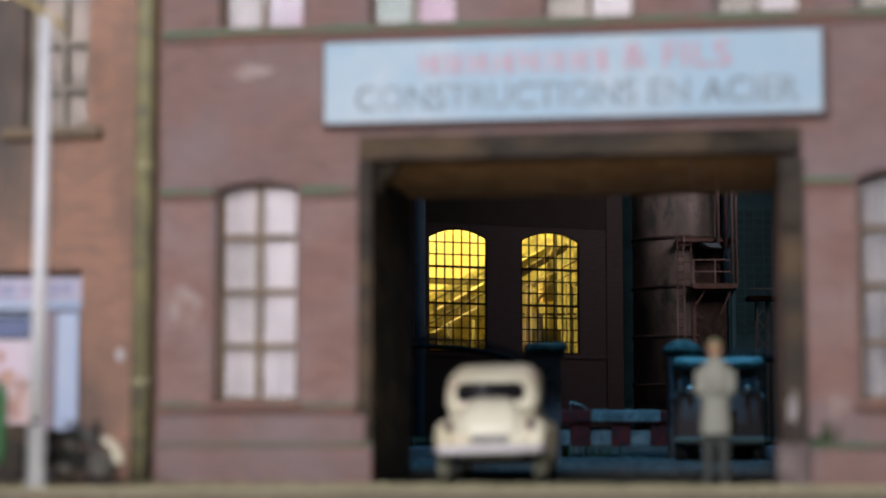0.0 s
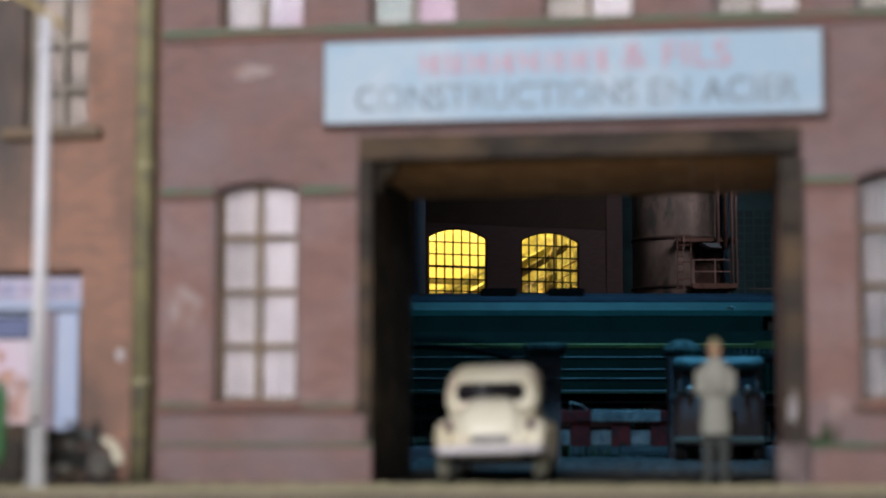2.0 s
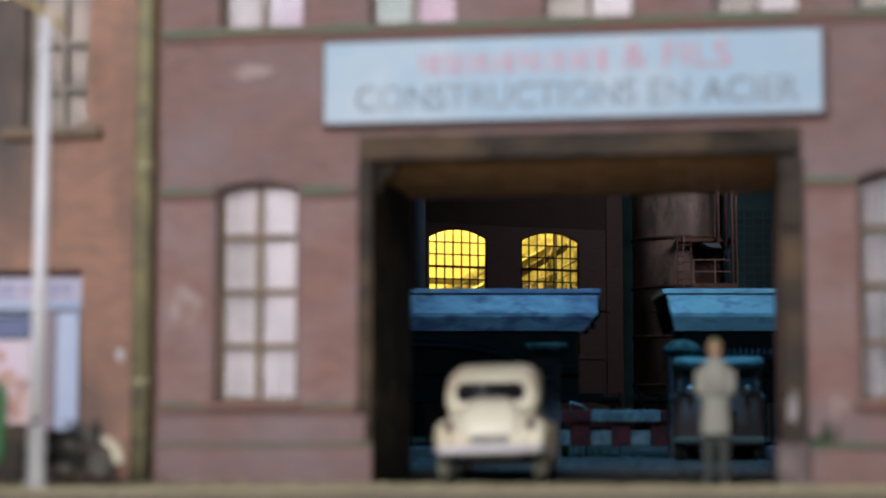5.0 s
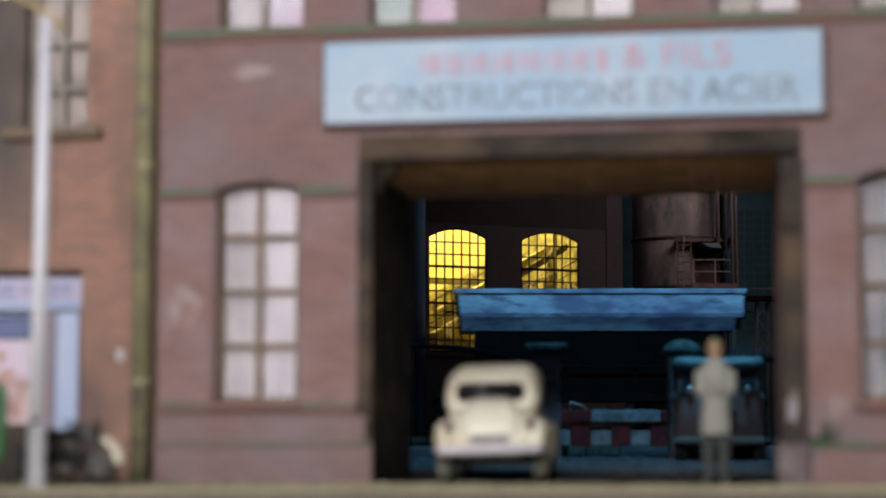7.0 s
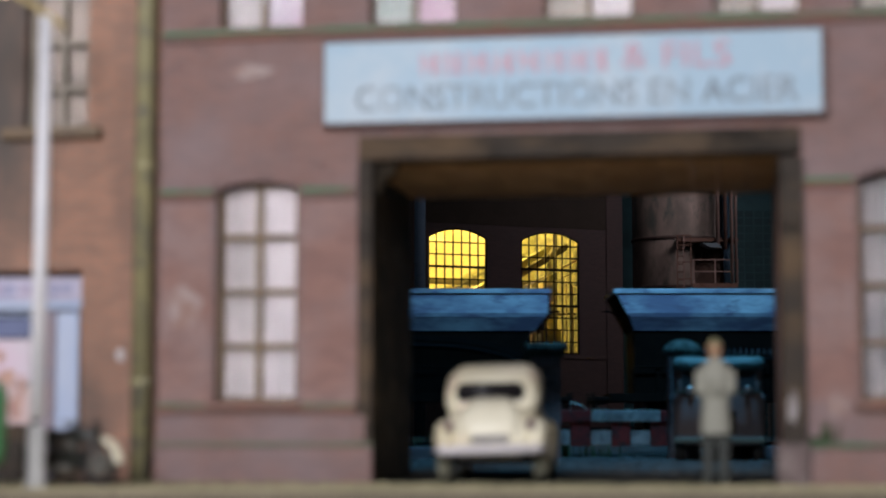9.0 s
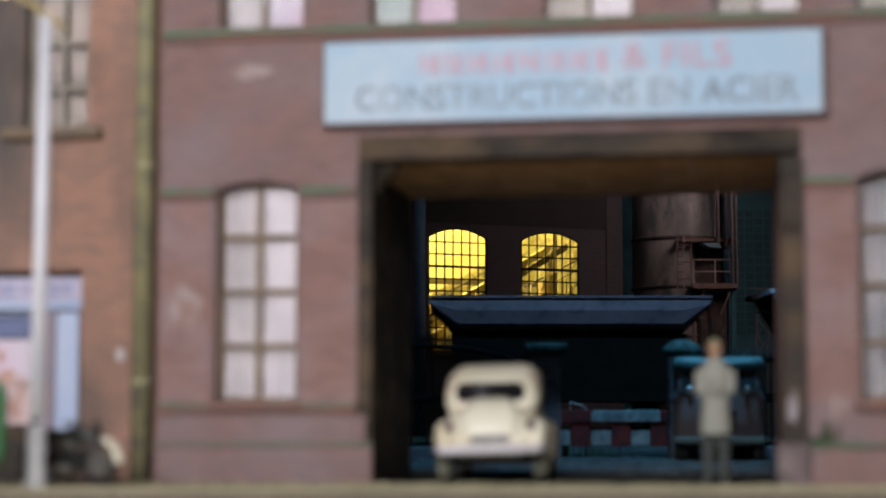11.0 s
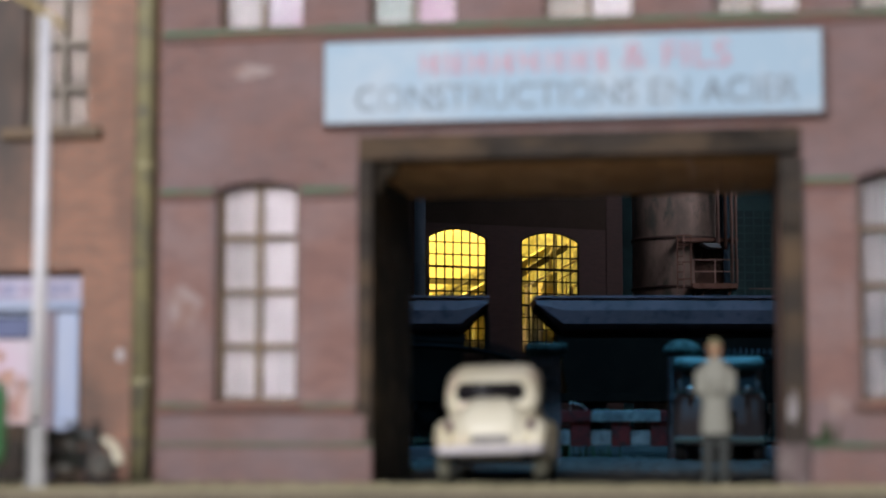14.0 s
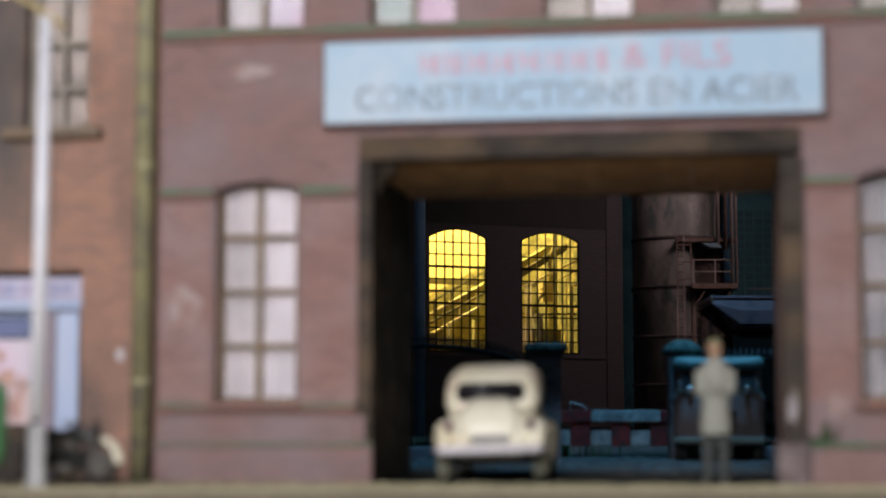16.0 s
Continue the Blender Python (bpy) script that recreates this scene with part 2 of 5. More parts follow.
# HALLDARK, HALLMID: darker plaster tones, lamplight fading downwards put into the colour
HALLDARK = paint("dimmed_olive_plaster", (0.18, 0.155, 0.065), (0.12, 0.105, 0.045), rough=0.8, scale=0.6, fine=2)
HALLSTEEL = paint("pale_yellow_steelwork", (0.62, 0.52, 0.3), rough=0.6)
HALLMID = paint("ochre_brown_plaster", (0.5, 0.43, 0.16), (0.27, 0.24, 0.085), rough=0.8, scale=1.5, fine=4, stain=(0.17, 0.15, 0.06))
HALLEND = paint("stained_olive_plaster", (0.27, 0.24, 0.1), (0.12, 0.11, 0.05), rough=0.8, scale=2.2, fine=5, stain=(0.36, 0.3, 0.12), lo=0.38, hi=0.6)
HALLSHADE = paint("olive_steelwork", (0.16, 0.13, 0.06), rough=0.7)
RAIL = paint("steel_rail", (0.25, 0.2, 0.17), rough=0.35, metal=0.8)
BALLAST = paint("dark_ballast", (0.06, 0.055, 0.05), (0.035, 0.03, 0.03), rough=0.95, fine=6, bump=1.0)
TAILRED = glowing("red_tail_light", (1.0, 0.03, 0.02), 0.65)
LAMPGLOW = glowing("warm_lamp_bulb", (1.0, 0.72, 0.45), 2.2)
GLASS = glass("window_glass", (1, 1, 1))
SKYBACK = paint("night_blue_backdrop", (0.03, 0.05, 0.075), (0.025, 0.04, 0.06), rough=0.95, bump=0)


# ---- mesh helpers ----
def box(bm, x0, x1, y0, y1, z0, z1, bev=0.0):
    v = [bm.verts.new(c) for c in ((x0, y0, z0), (x1, y0, z0), (x1, y1, z0), (x0, y1, z0), (x0, y0, z1), (x1, y0, z1), (x1, y1, z1), (x0, y1, z1))]
    fs = [bm.faces.new([v[i] for i in q]) for q in ((3, 2, 1, 0), (4, 5, 6, 7), (0, 1, 5, 4), (1, 2, 6, 5), (2, 3, 7, 6), (3, 0, 4, 7))]
    if bev:
        es = {e for f in fs for e in f.edges}
        bmesh.ops.bevel(bm, geom=list(es), offset=bev, segments=2, affect="EDGES", profile=0.6)
    return bm


def tube(bm, p, q, r, r2=None, n=12):
    p, q = Vector(p), Vector(q)
    m = Matrix.Translation((p + q) / 2) @ (q - p).to_track_quat("Z", "Y").to_matrix().to_4x4()
    bmesh.ops.create_cone(bm, cap_ends=True, segments=n, radius1=r, radius2=r if r2 is None else r2, depth=(q - p).length, matrix=m)
    return bm


def bent(bm, pts, r, n=8):
    ps = [Vector(p) for p in pts]
    side, rings = None, []
    for i, p in enumerate(ps):
        d = (ps[min(i + 1, len(ps) - 1)] - ps[max(i - 1, 0)]).normalized()
        side = d.orthogonal().normalized() if side is None else (side - d * side.dot(d)).normalized()
        up = d.cross(side)
        rings.append([p + r * (math.cos(a) * side + math.sin(a) * up) for a in [k * math.tau / n for k in range(n)]])
    return loft(bm, rings)


def ball(bm, c, r, s=(1, 1, 1), n=16):
    bmesh.ops.create_uvsphere(bm, u_segments=n, v_segments=n // 2, radius=r, matrix=Matrix.Translation(c) @ Matrix.Diagonal((*s, 1)))
    return bm


def prism(bm, pts, a, b, axis="y"):
    """A flat outline, given in the two other axes, drawn out from a to b along the axis."""
    def at(u, v, w):
        return {"x": (w, u, v), "y": (u, w, v), "z": (u, v, w)}[axis]
    lo = [bm.verts.new(at(u, v, a)) for u, v in pts]
    hi = [bm.verts.new(at(u, v, b)) for u, v in pts]
    fs = [bm.faces.new(lo), bm.faces.new(hi[::-1])]
    n = len(pts)
    for i in range(n):
        fs.append(bm.faces.new((lo[i], hi[i], hi[(i + 1) % n], lo[(i + 1) % n])))
    bmesh.ops.recalc_face_normals(bm, faces=fs)
    return bm


def loft(bm, rings, cap=True):
    """Skin over rings of equal count."""
    vs = [[bm.verts.new(c) for c in r] for r in rings]
    n = len(vs[0])
    fs = []
    for a, b in zip(vs, vs[1:]):
        for i in range(n):
            fs.append(bm.faces.new((a[i], a[(i + 1) % n], b[(i + 1) % n], b[i])))
    if cap:
        fs += [bm.faces.new(vs[0]), bm.faces.new(vs[-1][::-1])]
    bmesh.ops.recalc_face_normals(bm, faces=fs)
    return bm


def wall_open(bm, x0, x1, z0, z1, y0, y1, holes):
    """A wall along x with rectangular openings (x0, x1, z0, z1) through it."""
    xs = sorted({x0, x1, *[c for h in holes for c in h[:2]]})
    zs = sorted({z0, z1, *[c for h in holes for c in h[2:]]})
    v = {(i, j, k): bm.verts.new((x, (y0, y1)[k], z)) for i, x in enumerate(xs) for j, z in enumerate(zs) for k in (0, 1)}
    solid = {(i, j) for i in range(len(xs) - 1) for j in range(len(zs) - 1)
             if not any(h[0] <= xs[i] and xs[i + 1] <= h[1] and h[2] <= zs[j] and zs[j + 1] <= h[3] for h in holes)}
    fs = []
    for i, j in solid:
        for k in (0, 1):
            fs.append(bm.faces.new((v[i, j, k], v[i + 1, j, k], v[i + 1, j + 1, k], v[i, j + 1, k])))
        for n, a, b in (((i - 1, j), (i, j), (i, j + 1)), ((i + 1, j), (i + 1, j), (i + 1, j + 1)), ((i, j - 1), (i, j), (i + 1, j)), ((i, j + 1), (i, j + 1), (i + 1, j + 1))):
            if n not in solid:
                fs.append(bm.faces.new((v[(*a, 0)], v[(*b, 0)], v[(*b, 1)], v[(*a, 1)])))
    bmesh.ops.recalc_face_normals(bm, faces=fs)
    bmesh.ops.delete(bm, geom=[q for q in bm.verts if not q.link_faces], context="VERTS")
    return bm


def arch_fill(bm, x0, x1, z_spring, z_top, y0, y1, n=10):
    """The masonry between a rectangular opening's corners and its segmental arch."""
    mid, half, rise = (x0 + x1) / 2, (x1 - x0) / 2, z_top - z_spring
    for side in (-1, 1):
        pts = [(mid + side * half * (i / n), z_top - rise * (i / n) ** 2) for i in range(n + 1)]
        prism(bm, [*pts, (mid + side * half, z_top + 0.002)], y0 + 0.002, y1 - 0.002)
    return bm


def smooth(bm):
    for f in bm.faces:
        f.smooth = True
    return bm


def part(name, bm, material, parent=None, label="", m=None, kind=""):
    bmesh.ops.scale(bm, vec=(K, K, K), verts=bm.verts)
    mesh = bpy.data.meshes.new(name)
    bm.to_mesh(mesh)
    bm.free()
    mesh.materials.append(material)
    ob = new(name, mesh)
    if parent:
        ob.parent = parent
    if m is not None:
        ob.matrix_basis = at_scale(m)
    return tagged(ob, label, kind=kind)


def at_scale(m):
    m = m.copy()
    m.translation = m.translation * K
    return m


def thing(name, m, label, category, group="", kind=""):
    ob = new(name)
    ob.empty_display_size = K
    ob.matrix_basis = at_scale(m)
    return tagged(ob, label, category, group, kind)


B = bmesh.new
FRONT = pose(1.6, 22.5, 0, 0, 0, -8.63)   # along the street front, origin under the gateway

# ---- ground ----
bm = B()
box(bm, -125, 125, 20.56, 22.2, -0.5, 0.0)
tagged(part("pavement", bm, STREET, kind="structure"), "sandy yellow pavement along the house fronts", "pavement")
bm = B()
box(bm, -125, 125, -30, 20.4, -0.5, -0.05)
tagged(part("road", bm, ROAD, kind="structure"), "worn grey-brown road surface", "road")
kerb_line = part("kerb_line", box(B(), -125, 125, 20.41, 20.55, -0.5, -0.02), ROAD, kind="structure")
tagged(kerb_line, "row of pale sandy kerb stones", "kerb")
stone = part("kerb_stone", box(B(), 0.01, 0.89, 20.402, 20.555, -0.019, 0.012, 0.012), KERB, kerb_line)
for i in range(-8, 9):
    if i:
        o = new("kerb_stone", stone.data)
        o.parent = kerb_line
        o.location = (i * 0.9 * K, 0, 0)
bm = B()
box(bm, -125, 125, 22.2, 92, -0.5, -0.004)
tagged(part("yard_ground", bm, YARD, kind="structure"), "dark paved factory yard", "ground")


# grit along the foot of the walls
random.seed(4)
vs, fs = [], []
for i in range(900):
    x, y, r = random.uniform(-7.5, 8.0), 0, random.uniform(0.008, 0.03)
    y = 22.5 - (x - 1.6) * 0.152 - 0.16 - abs(random.gauss(0, 0.5))
    k = len(vs)
    vs += [((x + r * a) * K, (y + r * b) * K, r * c * 1.2 * K) for a, b, c in ((1, 0, 0), (0, 1, 0), (-1, 0, 0), (0, -1, 0), (0.2, 0.1, 1))]
    fs += [(k, k + 1, k + 4), (k + 1, k + 2, k + 4), (k + 2, k + 3, k + 4), (k + 3, k, k + 4)]
me = bpy.data.meshes.new("street_grit")
me.from_pydata(vs, [], fs)
me.materials.append(paint("pale_sand_grains", (0.6, 0.54, 0.34), (0.4, 0.38, 0.2), rough=0.95, scale=3.0))
tagged(new("street_grit", me), "loose sandy grit and tufts along the wall", "grit", kind="stuff")


# uneven setts and chippings of the yard
vs, fs = [], []
for i in range(5200):
    y = random.uniform(26.5, 47)
    x, r = random.uniform(-1.5, 6.2) * y / 36, random.choice((0.02, 0.03, 0.05, 0.09, 0.13))
    k = len(vs)
    vs += [((x + r * a) * K, (y + r * b) * K, (-0.01 + r * c) * K) for a, b, c in ((1.2, 0.8, 0), (-1.2, 0.9, 0), (-1.1, -0.9, 0), (1.1, -0.8, 0), (0.8, 0.5, 0.42), (-0.7, 0.6, 0.5), (-0.8, -0.5, 0.4), (0.7, -0.6, 0.46))]
    fs += [(k + 4, k + 5, k + 6, k + 7), (k, k + 1, k + 5, k + 4), (k + 1, k + 2, k + 6, k + 5), (k + 2, k + 3, k + 7, k + 6), (k + 3, k, k + 4, k + 7)]
me = bpy.data.meshes.new("yard_setts")
me.from_pydata(vs, [], fs)
me.materials.append(paint("dark_setts", (0.05, 0.052, 0.05), (0.018, 0.018, 0.018), rough=0.8, scale=1.2, fine=6, stain=(0.07, 0.07, 0.065), spec=0.2))
tagged(new("yard_setts", me), "uneven dark setts and chippings of the yard", "paving", kind="stuff")


# ---- street-front building ----
def front_window(parent, x0, x1, z0, z1, rows, curtains, label, t=0.055, g=0.04):
    """A sash of two rows of panes; its two curtains hang a little behind the glass."""
    bm = B()
    box(bm, x0, x0 + t, 0.18, 0.25, z0, z1), box(bm, x1 - t, x1, 0.18, 0.25, z0, z1)
    box(bm, x0, x1, 0.18, 0.25, z0, z0 + t), box(bm, x0, x1, 0.18, 0.25, z1 - t, z1)
    w = part("window", bm, FRAME_W, parent, label)
    mid = (x0 + x1) / 2
    for i in range(rows):
        for a, b in ((x0 + t, mid - g), (mid + g, x1 - t)):
            pane = part("pane", box(B(), a, b, 0.225, 0.235, z0 + (z1 - z0) * i / rows + 0.035, z0 + (z1 - z0) * (i + 1) / rows - 0.035), GLASS, w)
            pane.visible_shadow = False
    part("mullion", box(B(), mid - g, mid + g, 0.18, 0.25, z0, z1), FRAME_W, w)
    for i in range(1, rows):
        z = z0 + (z1 - z0) * i / rows
        part("glazing_bar", box(B(), x0, x1, 0.19, 0.25, z - 0.035, z + 0.035), FRAME_W, w)
    for (a, b), curtain in zip(((x0 + 0.02, mid - 0.02), (mid + 0.02, x1 - 0.02)), curtains):
        bm = B()
        n = 14
        for i in range(n):
            u, v = a + (b - a) * i / n, a + (b - a) * (i + 1) / n
            d, e = 0.3 + 0.02 * math.sin(i * 1.9), 0.3 + 0.02 * math.sin((i + 1) * 1.9)
            bm.faces.new([bm.verts.new(c) for c in ((u, d, z0), (v, e, z0), (v, e, z1), (u, d, z1))])
        bmesh.ops.solidify(bm, geom=list(bm.faces), thickness=0.01)
        part("curtain", bm, curtain, w, "folded net curtain")
    return w


GATE = (-2.6, 2.66, 0.0, 4.28)
LOWWIN = [(-4.49, -3.45, 1.0, 3.74), (3.36, 4.36, 1.0, 3.74), (5.6, 6.6, 1.0, 3.74)]
UPWIN = [(-4.47, -3.4, 5.7, 8.3), (-2.55, -1.45, 5.7, 8.3), (-0.37, 0.74, 5.7, 8.3), (1.7, 2.74, 5.7, 8.3), (3.36, 4.4, 5.7, 8.3), (5.6, 6.6, 5.7, 8.3)]
front = thing("factory_building", FRONT, "red-brown brick factory front with an open gateway", "building")
# height and length past view are added, keeping room light off the yard
bm = wall_open(B(), -5.22, 26, 0, 14.5, 0, 0.55, [GATE, *LOWWIN, *UPWIN])
part("wall", bm, BRICK, front)
for x0, x1, z0, z1 in LOWWIN + UPWIN:
    part("arch_infill", arch_fill(B(), x0, x1, z1 - 0.1, z1, 0, 0.55), BRICK, front)
part("plinth", box(B(), -5.2, -2.47, -0.16, -0.002, 0, 0.45, 0.03), BRICK, front)
part("plinth", box(B(), 2.76, 12, -0.12, -0.002, 0, 0.45, 0.03), BRICK, front)
for x0, x1 in ((-5.2, -2.46), (2.76, 12)):
    part("plinth_ledge", box(B(), x0, x1, -0.19, -0.002, 0.45, 0.5, 0.015), LEDGE if x0 < 0 else PLASTER_STRIP, front)
part("corner_block", box(B(), -2.72, -2.55, -0.15, -0.002, 0.502, 0.83, 0.03), BRICK, front)
for z, spans in ((0.94, ((-5.2, -2.7), (3.3, 12))), (3.6, ((-5.2, -4.5), (-3.4, -2.72), (2.74, 3.32), (4.4, 5.55))), (5.61, ((-5.2, 12),))):
    for x0, x1 in spans:
        part("string_course", box(B(), x0, x1, -0.09, -0.002, z - 0.014, z + 0.045, 0.012), LEDGE if z < 1 else PLASTER_STRIP, front, "mossy green moulded string course")
        part("string_course", box(B(), x0, x1, -0.06, -0.002, z - 0.09, z - 0.018, 0.01), RED_STRIP, front, "brick-red moulded string course")
for i, (x0, x1, z0, z1) in enumerate(LOWWIN):
    front_window(front, x0, x1, z0, z1, 4, (CURTAIN_D, CURTAIN) if i == 0 else (CURTAIN_R, CURTAIN_R), "tall arched window with brown bars")
    part("window_sill", box(B(), x0 - 0.08, x1 + 0.08, -0.13, 0.22, z0 - 0.1, z0 - 0.005, 0.015), RED_STRIP, front)
    for j in range(13):
        u = x0 - 0.12 + (x1 - x0 + 0.24) * j / 13
        zz = z1 - 0.09 * abs((j + 0.5 - 6.5) / 6.5) ** 2
        part("arch_brick", box(B(), u + 0.003, u + (x1 - x0 + 0.24) / 13 - 0.003, -0.022, -0.002, zz + 0.03, zz + 0.28), BRICK, front)
for (x0, x1, z0, z1), c in zip(UPWIN, ((CURTAIN_D, CURTAIN_P), (CURTAIN_G, CURTAIN_P), (CURTAIN_C, CURTAIN), (CURTAIN_C, CURTAIN), (CURTAIN_C, CURTAIN), (CURTAIN, CURTAIN))):
    front_window(front, x0, x1, z0, z1, 3, c, "upper window with net curtains", t=0.04, g=0.035)
for x, z, ww, hh in ((-5.12, 1.86, 0.5, 0.62), (-4.35, 5.02, 0.62, 0.22), (2.95, 0.8, 0.28, 0.26)):
    pts = [(x + ww * (0.5 + 0.5 * math.cos(a) * (0.85 + 0.15 * math.sin(5 * a))), z + hh * (0.5 + 0.5 * math.sin(a) * (0.85 + 0.15 * math.cos(3 * a)))) for a in [i * math.tau / 24 for i in range(24)]]
    part("plaster_patch", prism(B(), pts, -0.02, -0.001), PLASTER_OLD, front, "faded remains of pale plaster")
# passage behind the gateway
part("passage_wall", box(B(), -3.0, -2.585, 0.552, 3.4, 0, 4.4), NEARBLACK, front, "near-black boarded passage wall with brown blotches")
part("passage_wall", box(B(), 2.46, 2.9, 0.552, 3.4, 0, 4.4), RED_STRIP, front)
for j in range(14):
    x = -2.58 + 5.035 * j / 14
    part("ceiling_board", box(B(), x + 0.006, x + 5.035 / 14 - 0.006, 0.3, 3.4, 3.9 + 0.008 * (j % 3), 3.97), PLANK, front)
# closing walls out of view, added to block light
part("back_wall", box(B(), -5.2, -3.0, 3.0, 3.4, 0, 14.4), BRICK, front)
part("back_wall", box(B(), 2.47, 26, 3.0, 3.4, 0, 14.4), BRICK, front)
part("back_wall", box(B(), -3.0, 2.46, 3.0, 3.4, 4.41, 14.4), BRICK, front)
# unseen roof, added to close the light-blocking box
part("roof", box(B(), -5.3, 26, -0.2, 3.6, 14.5, 14.8), TIMBER, front)
# timber gate surround
gate_frame = thing("gate_frame", FRONT, "dark weathered timber gateway surround", "gate frame")
part("post", box(B(), -2.66, -2.48, -0.14, 0.3, 0.0, 3.96, 0.02), TIMBER, gate_frame)
part("post", box(B(), 2.45, 2.72, -0.14, 0.3, 0.5, 3.9, 0.02), TIMBER, gate_frame)
part("post_foot", box(B(), 2.36, 2.745, -0.2, 0.28, 0, 0.5, 0.03), FOOT, gate_frame)
part("paint_patch", prism(B(), [(2.5, 0.76), (2.58, 0.72), (2.62, 0.88), (2.61, 1.08), (2.56, 1.14), (2.5, 0.98)], -0.145, -0.139), FLAKE, gate_frame, "flaking white paint")
part("lintel", box(B(), -2.66, 2.7, -0.12, 0.29, 3.96, 4.26, 0.025), TIMBER, gate_frame)
part("bracket", prism(B(), [(-2.47, 3.95), (-2.2, 3.95), (-2.24, 3.8), (-2.36, 3.74), (-2.41, 3.58), (-2.47, 3.55)], 0.02, 0.2), RUBBLE, gate_frame)

# sign
sign = thing("sign", FRONT @ pose(0, -0.16, 0, 0, 0, 0), "pale blue enamel company sign over the gateway", "sign")
part("board", box(B(), -3.08, 2.97, 0, 0.12, 4.42, 5.43, 0.012), SIGN_W, sign)
bm = B()
for a in ((-3.11, 3.0, 5.43, 5.46), (-3.11, 3.0, 4.39, 4.42)):
    box(bm, a[0], a[1], -0.02, 0.13, a[2], a[3])
for a in ((-3.11, -3.08), (2.97, 3.0)):
    box(bm, a[0], a[1], -0.02, 0.13, 4.42, 5.43)
part("sign_rim", bm, SIGN_EDGE, sign)


def lettering(name, text, x, z, width, height, material, parent, y=-0.012):
    cu = bpy.data.curves.new(name, "FONT")
    cu.body, cu.size, cu.extrude, cu.resolution_u = text, 1.0, 0.01, 3
    tmp = new(name, cu)
    bpy.context.view_layer.update()
    mesh = bpy.data.meshes.new_from_object(tmp.evaluated_get(bpy.context.evaluated_depsgraph_get()))
    bpy.data.objects.remove(tmp)
    bm = B()
    bm.from_mesh(mesh)
    xs, ys = [v.co.x for v in bm.verts], [v.co.y for v in bm.verts]
    sx, sy = width / (max(xs) - min(xs)), height / (max(ys) - min(ys))
    x_min, y_min = min(xs), min(ys)
    for v in bm.verts:
        v.co = ((v.co.x - x_min) * sx + x, y + v.co.z * 0.6, (v.co.y - y_min) * sy + z)
    return part(name, bm, material, parent)


lettering("lettering", "CONSTRUCTIONS EN ACIER", -2.68, 4.56, 5.37, 0.31, SIGN_GREY, sign)
lettering("lettering", "& FILS", 0.6, 5.0, 1.3, 0.32, SIGN_RED, sign)
x = -1.88
for w in (0.26, 0.24, 0.27, 0.28, 0.28, 0.26, 0.24, 0.2):
    for a, b in ((0.0, 0.07), (w - 0.1, w - 0.04)):
        part("letter_bar", box(B(), x + a, x + b, -0.012, 0, 4.98, 5.26), SIGN_RED if a else SIGN_PALE, sign)
    part("letter_bar", box(B(), x + 0.07, x + w - 0.1, -0.01, 0, 5.08, 5.17), SIGN_PALE, sign)
    x += w + 0.042

# drainpipe
pipe = thing("drainpipe", FRONT, "olive-green drainpipe between two brick houses", "drainpipe")
part("pipe", smooth(tube(B(), (-5.375, -0.16, 0), (-5.375, -0.16, 14), 0.125, n=16)), PIPE_M, pipe)
for z in (1.2, 3.9, 6.6):
    part("pipe_clamp", tube(B(), (-5.375, -0.16, z), (-5.375, -0.16, z + 0.09), 0.14, n=16), PIPE_M, pipe)

# ---- neighbouring house with a shop ----
left = thing("shop_house", FRONT, "orange-brown brick house with a shop front", "house")
SHOP, SHOPUP = (-9.2, -6.24, 0.0, 2.66), (-7.05, -6.2, 4.5, 6.9)
# wall runs on out of view to stop light passing round the side
part("wall", wall_open(B(), -26, -5.225, 0, 14.5, 0.05, 0.6, [SHOP, SHOPUP]), BRICK_L, left)
# back wall and roof are unseen too, added as a light block
part("back_wall", box(B(), -26, -5.22, 3.0, 3.4, 0, 14.4), BRICK_L, left)
part("roof", box(B(), -26, -5.32, -0.2, 3.6, 14.5, 14.8), TIMBER, left)
w = part("window", box(B(), -7.03, -6.22, 0.34, 0.37, 4.5, 6.9), GLASS, left, "upper window with pale curtain")
w.visible_shadow = False
bm = B()
for x in (-7.05, -6.66, -6.28):
    box(bm, x, x + 0.08, 0.25, 0.33, 4.5, 6.9)
for z in (4.5, 5.0, 5.6, 6.82):
    box(bm, -7.05, -6.2, 0.26, 0.33, z, z + 0.08)
part("window_frame", bm, paint("beige_window_paint", (0.36, 0.31, 0.25), (0.3, 0.26, 0.21)), w)
part("curtain", box(B(), -7.0, -6.25, 0.42, 0.44, 4.5, 6.9), paint("beige_blind", (0.3, 0.25, 0.21), (0.2, 0.17, 0.15), rough=0.9), w)
part("window_sill", box(B(), -7.3, -6.0, -0.1, 0.3, 4.34, 4.48, 0.02), FRAME_W, left)
part("wall_plate", box(B(), -5.76, -5.66, 0.0, 0.048, 1.51, 1.66, 0.03), CURTAIN_D, left, "small white enamel wall plate")
shop = part("shop_front", box(B(), -9.2, -6.26, 0.3, 0.36, 0, 0.7), TIMBER, left)
part("fascia", box(B(), -9.2, -6.26, 0.12, 0.34, 2.28, 2.58, 0.02), LILAC, shop)
for x0, x1 in ((-9.0, -8.4), (-8.3, -7.8), (-7.7, -7.15), (-7.08, -6.9), (-6.86, -6.72), (-6.68, -6.56), (-6.53, -6.4)):
    part("letter_bar", box(B(), x0, x1, 0.112, 0.121, 2.36, 2.5), BLUE_FADED, shop)
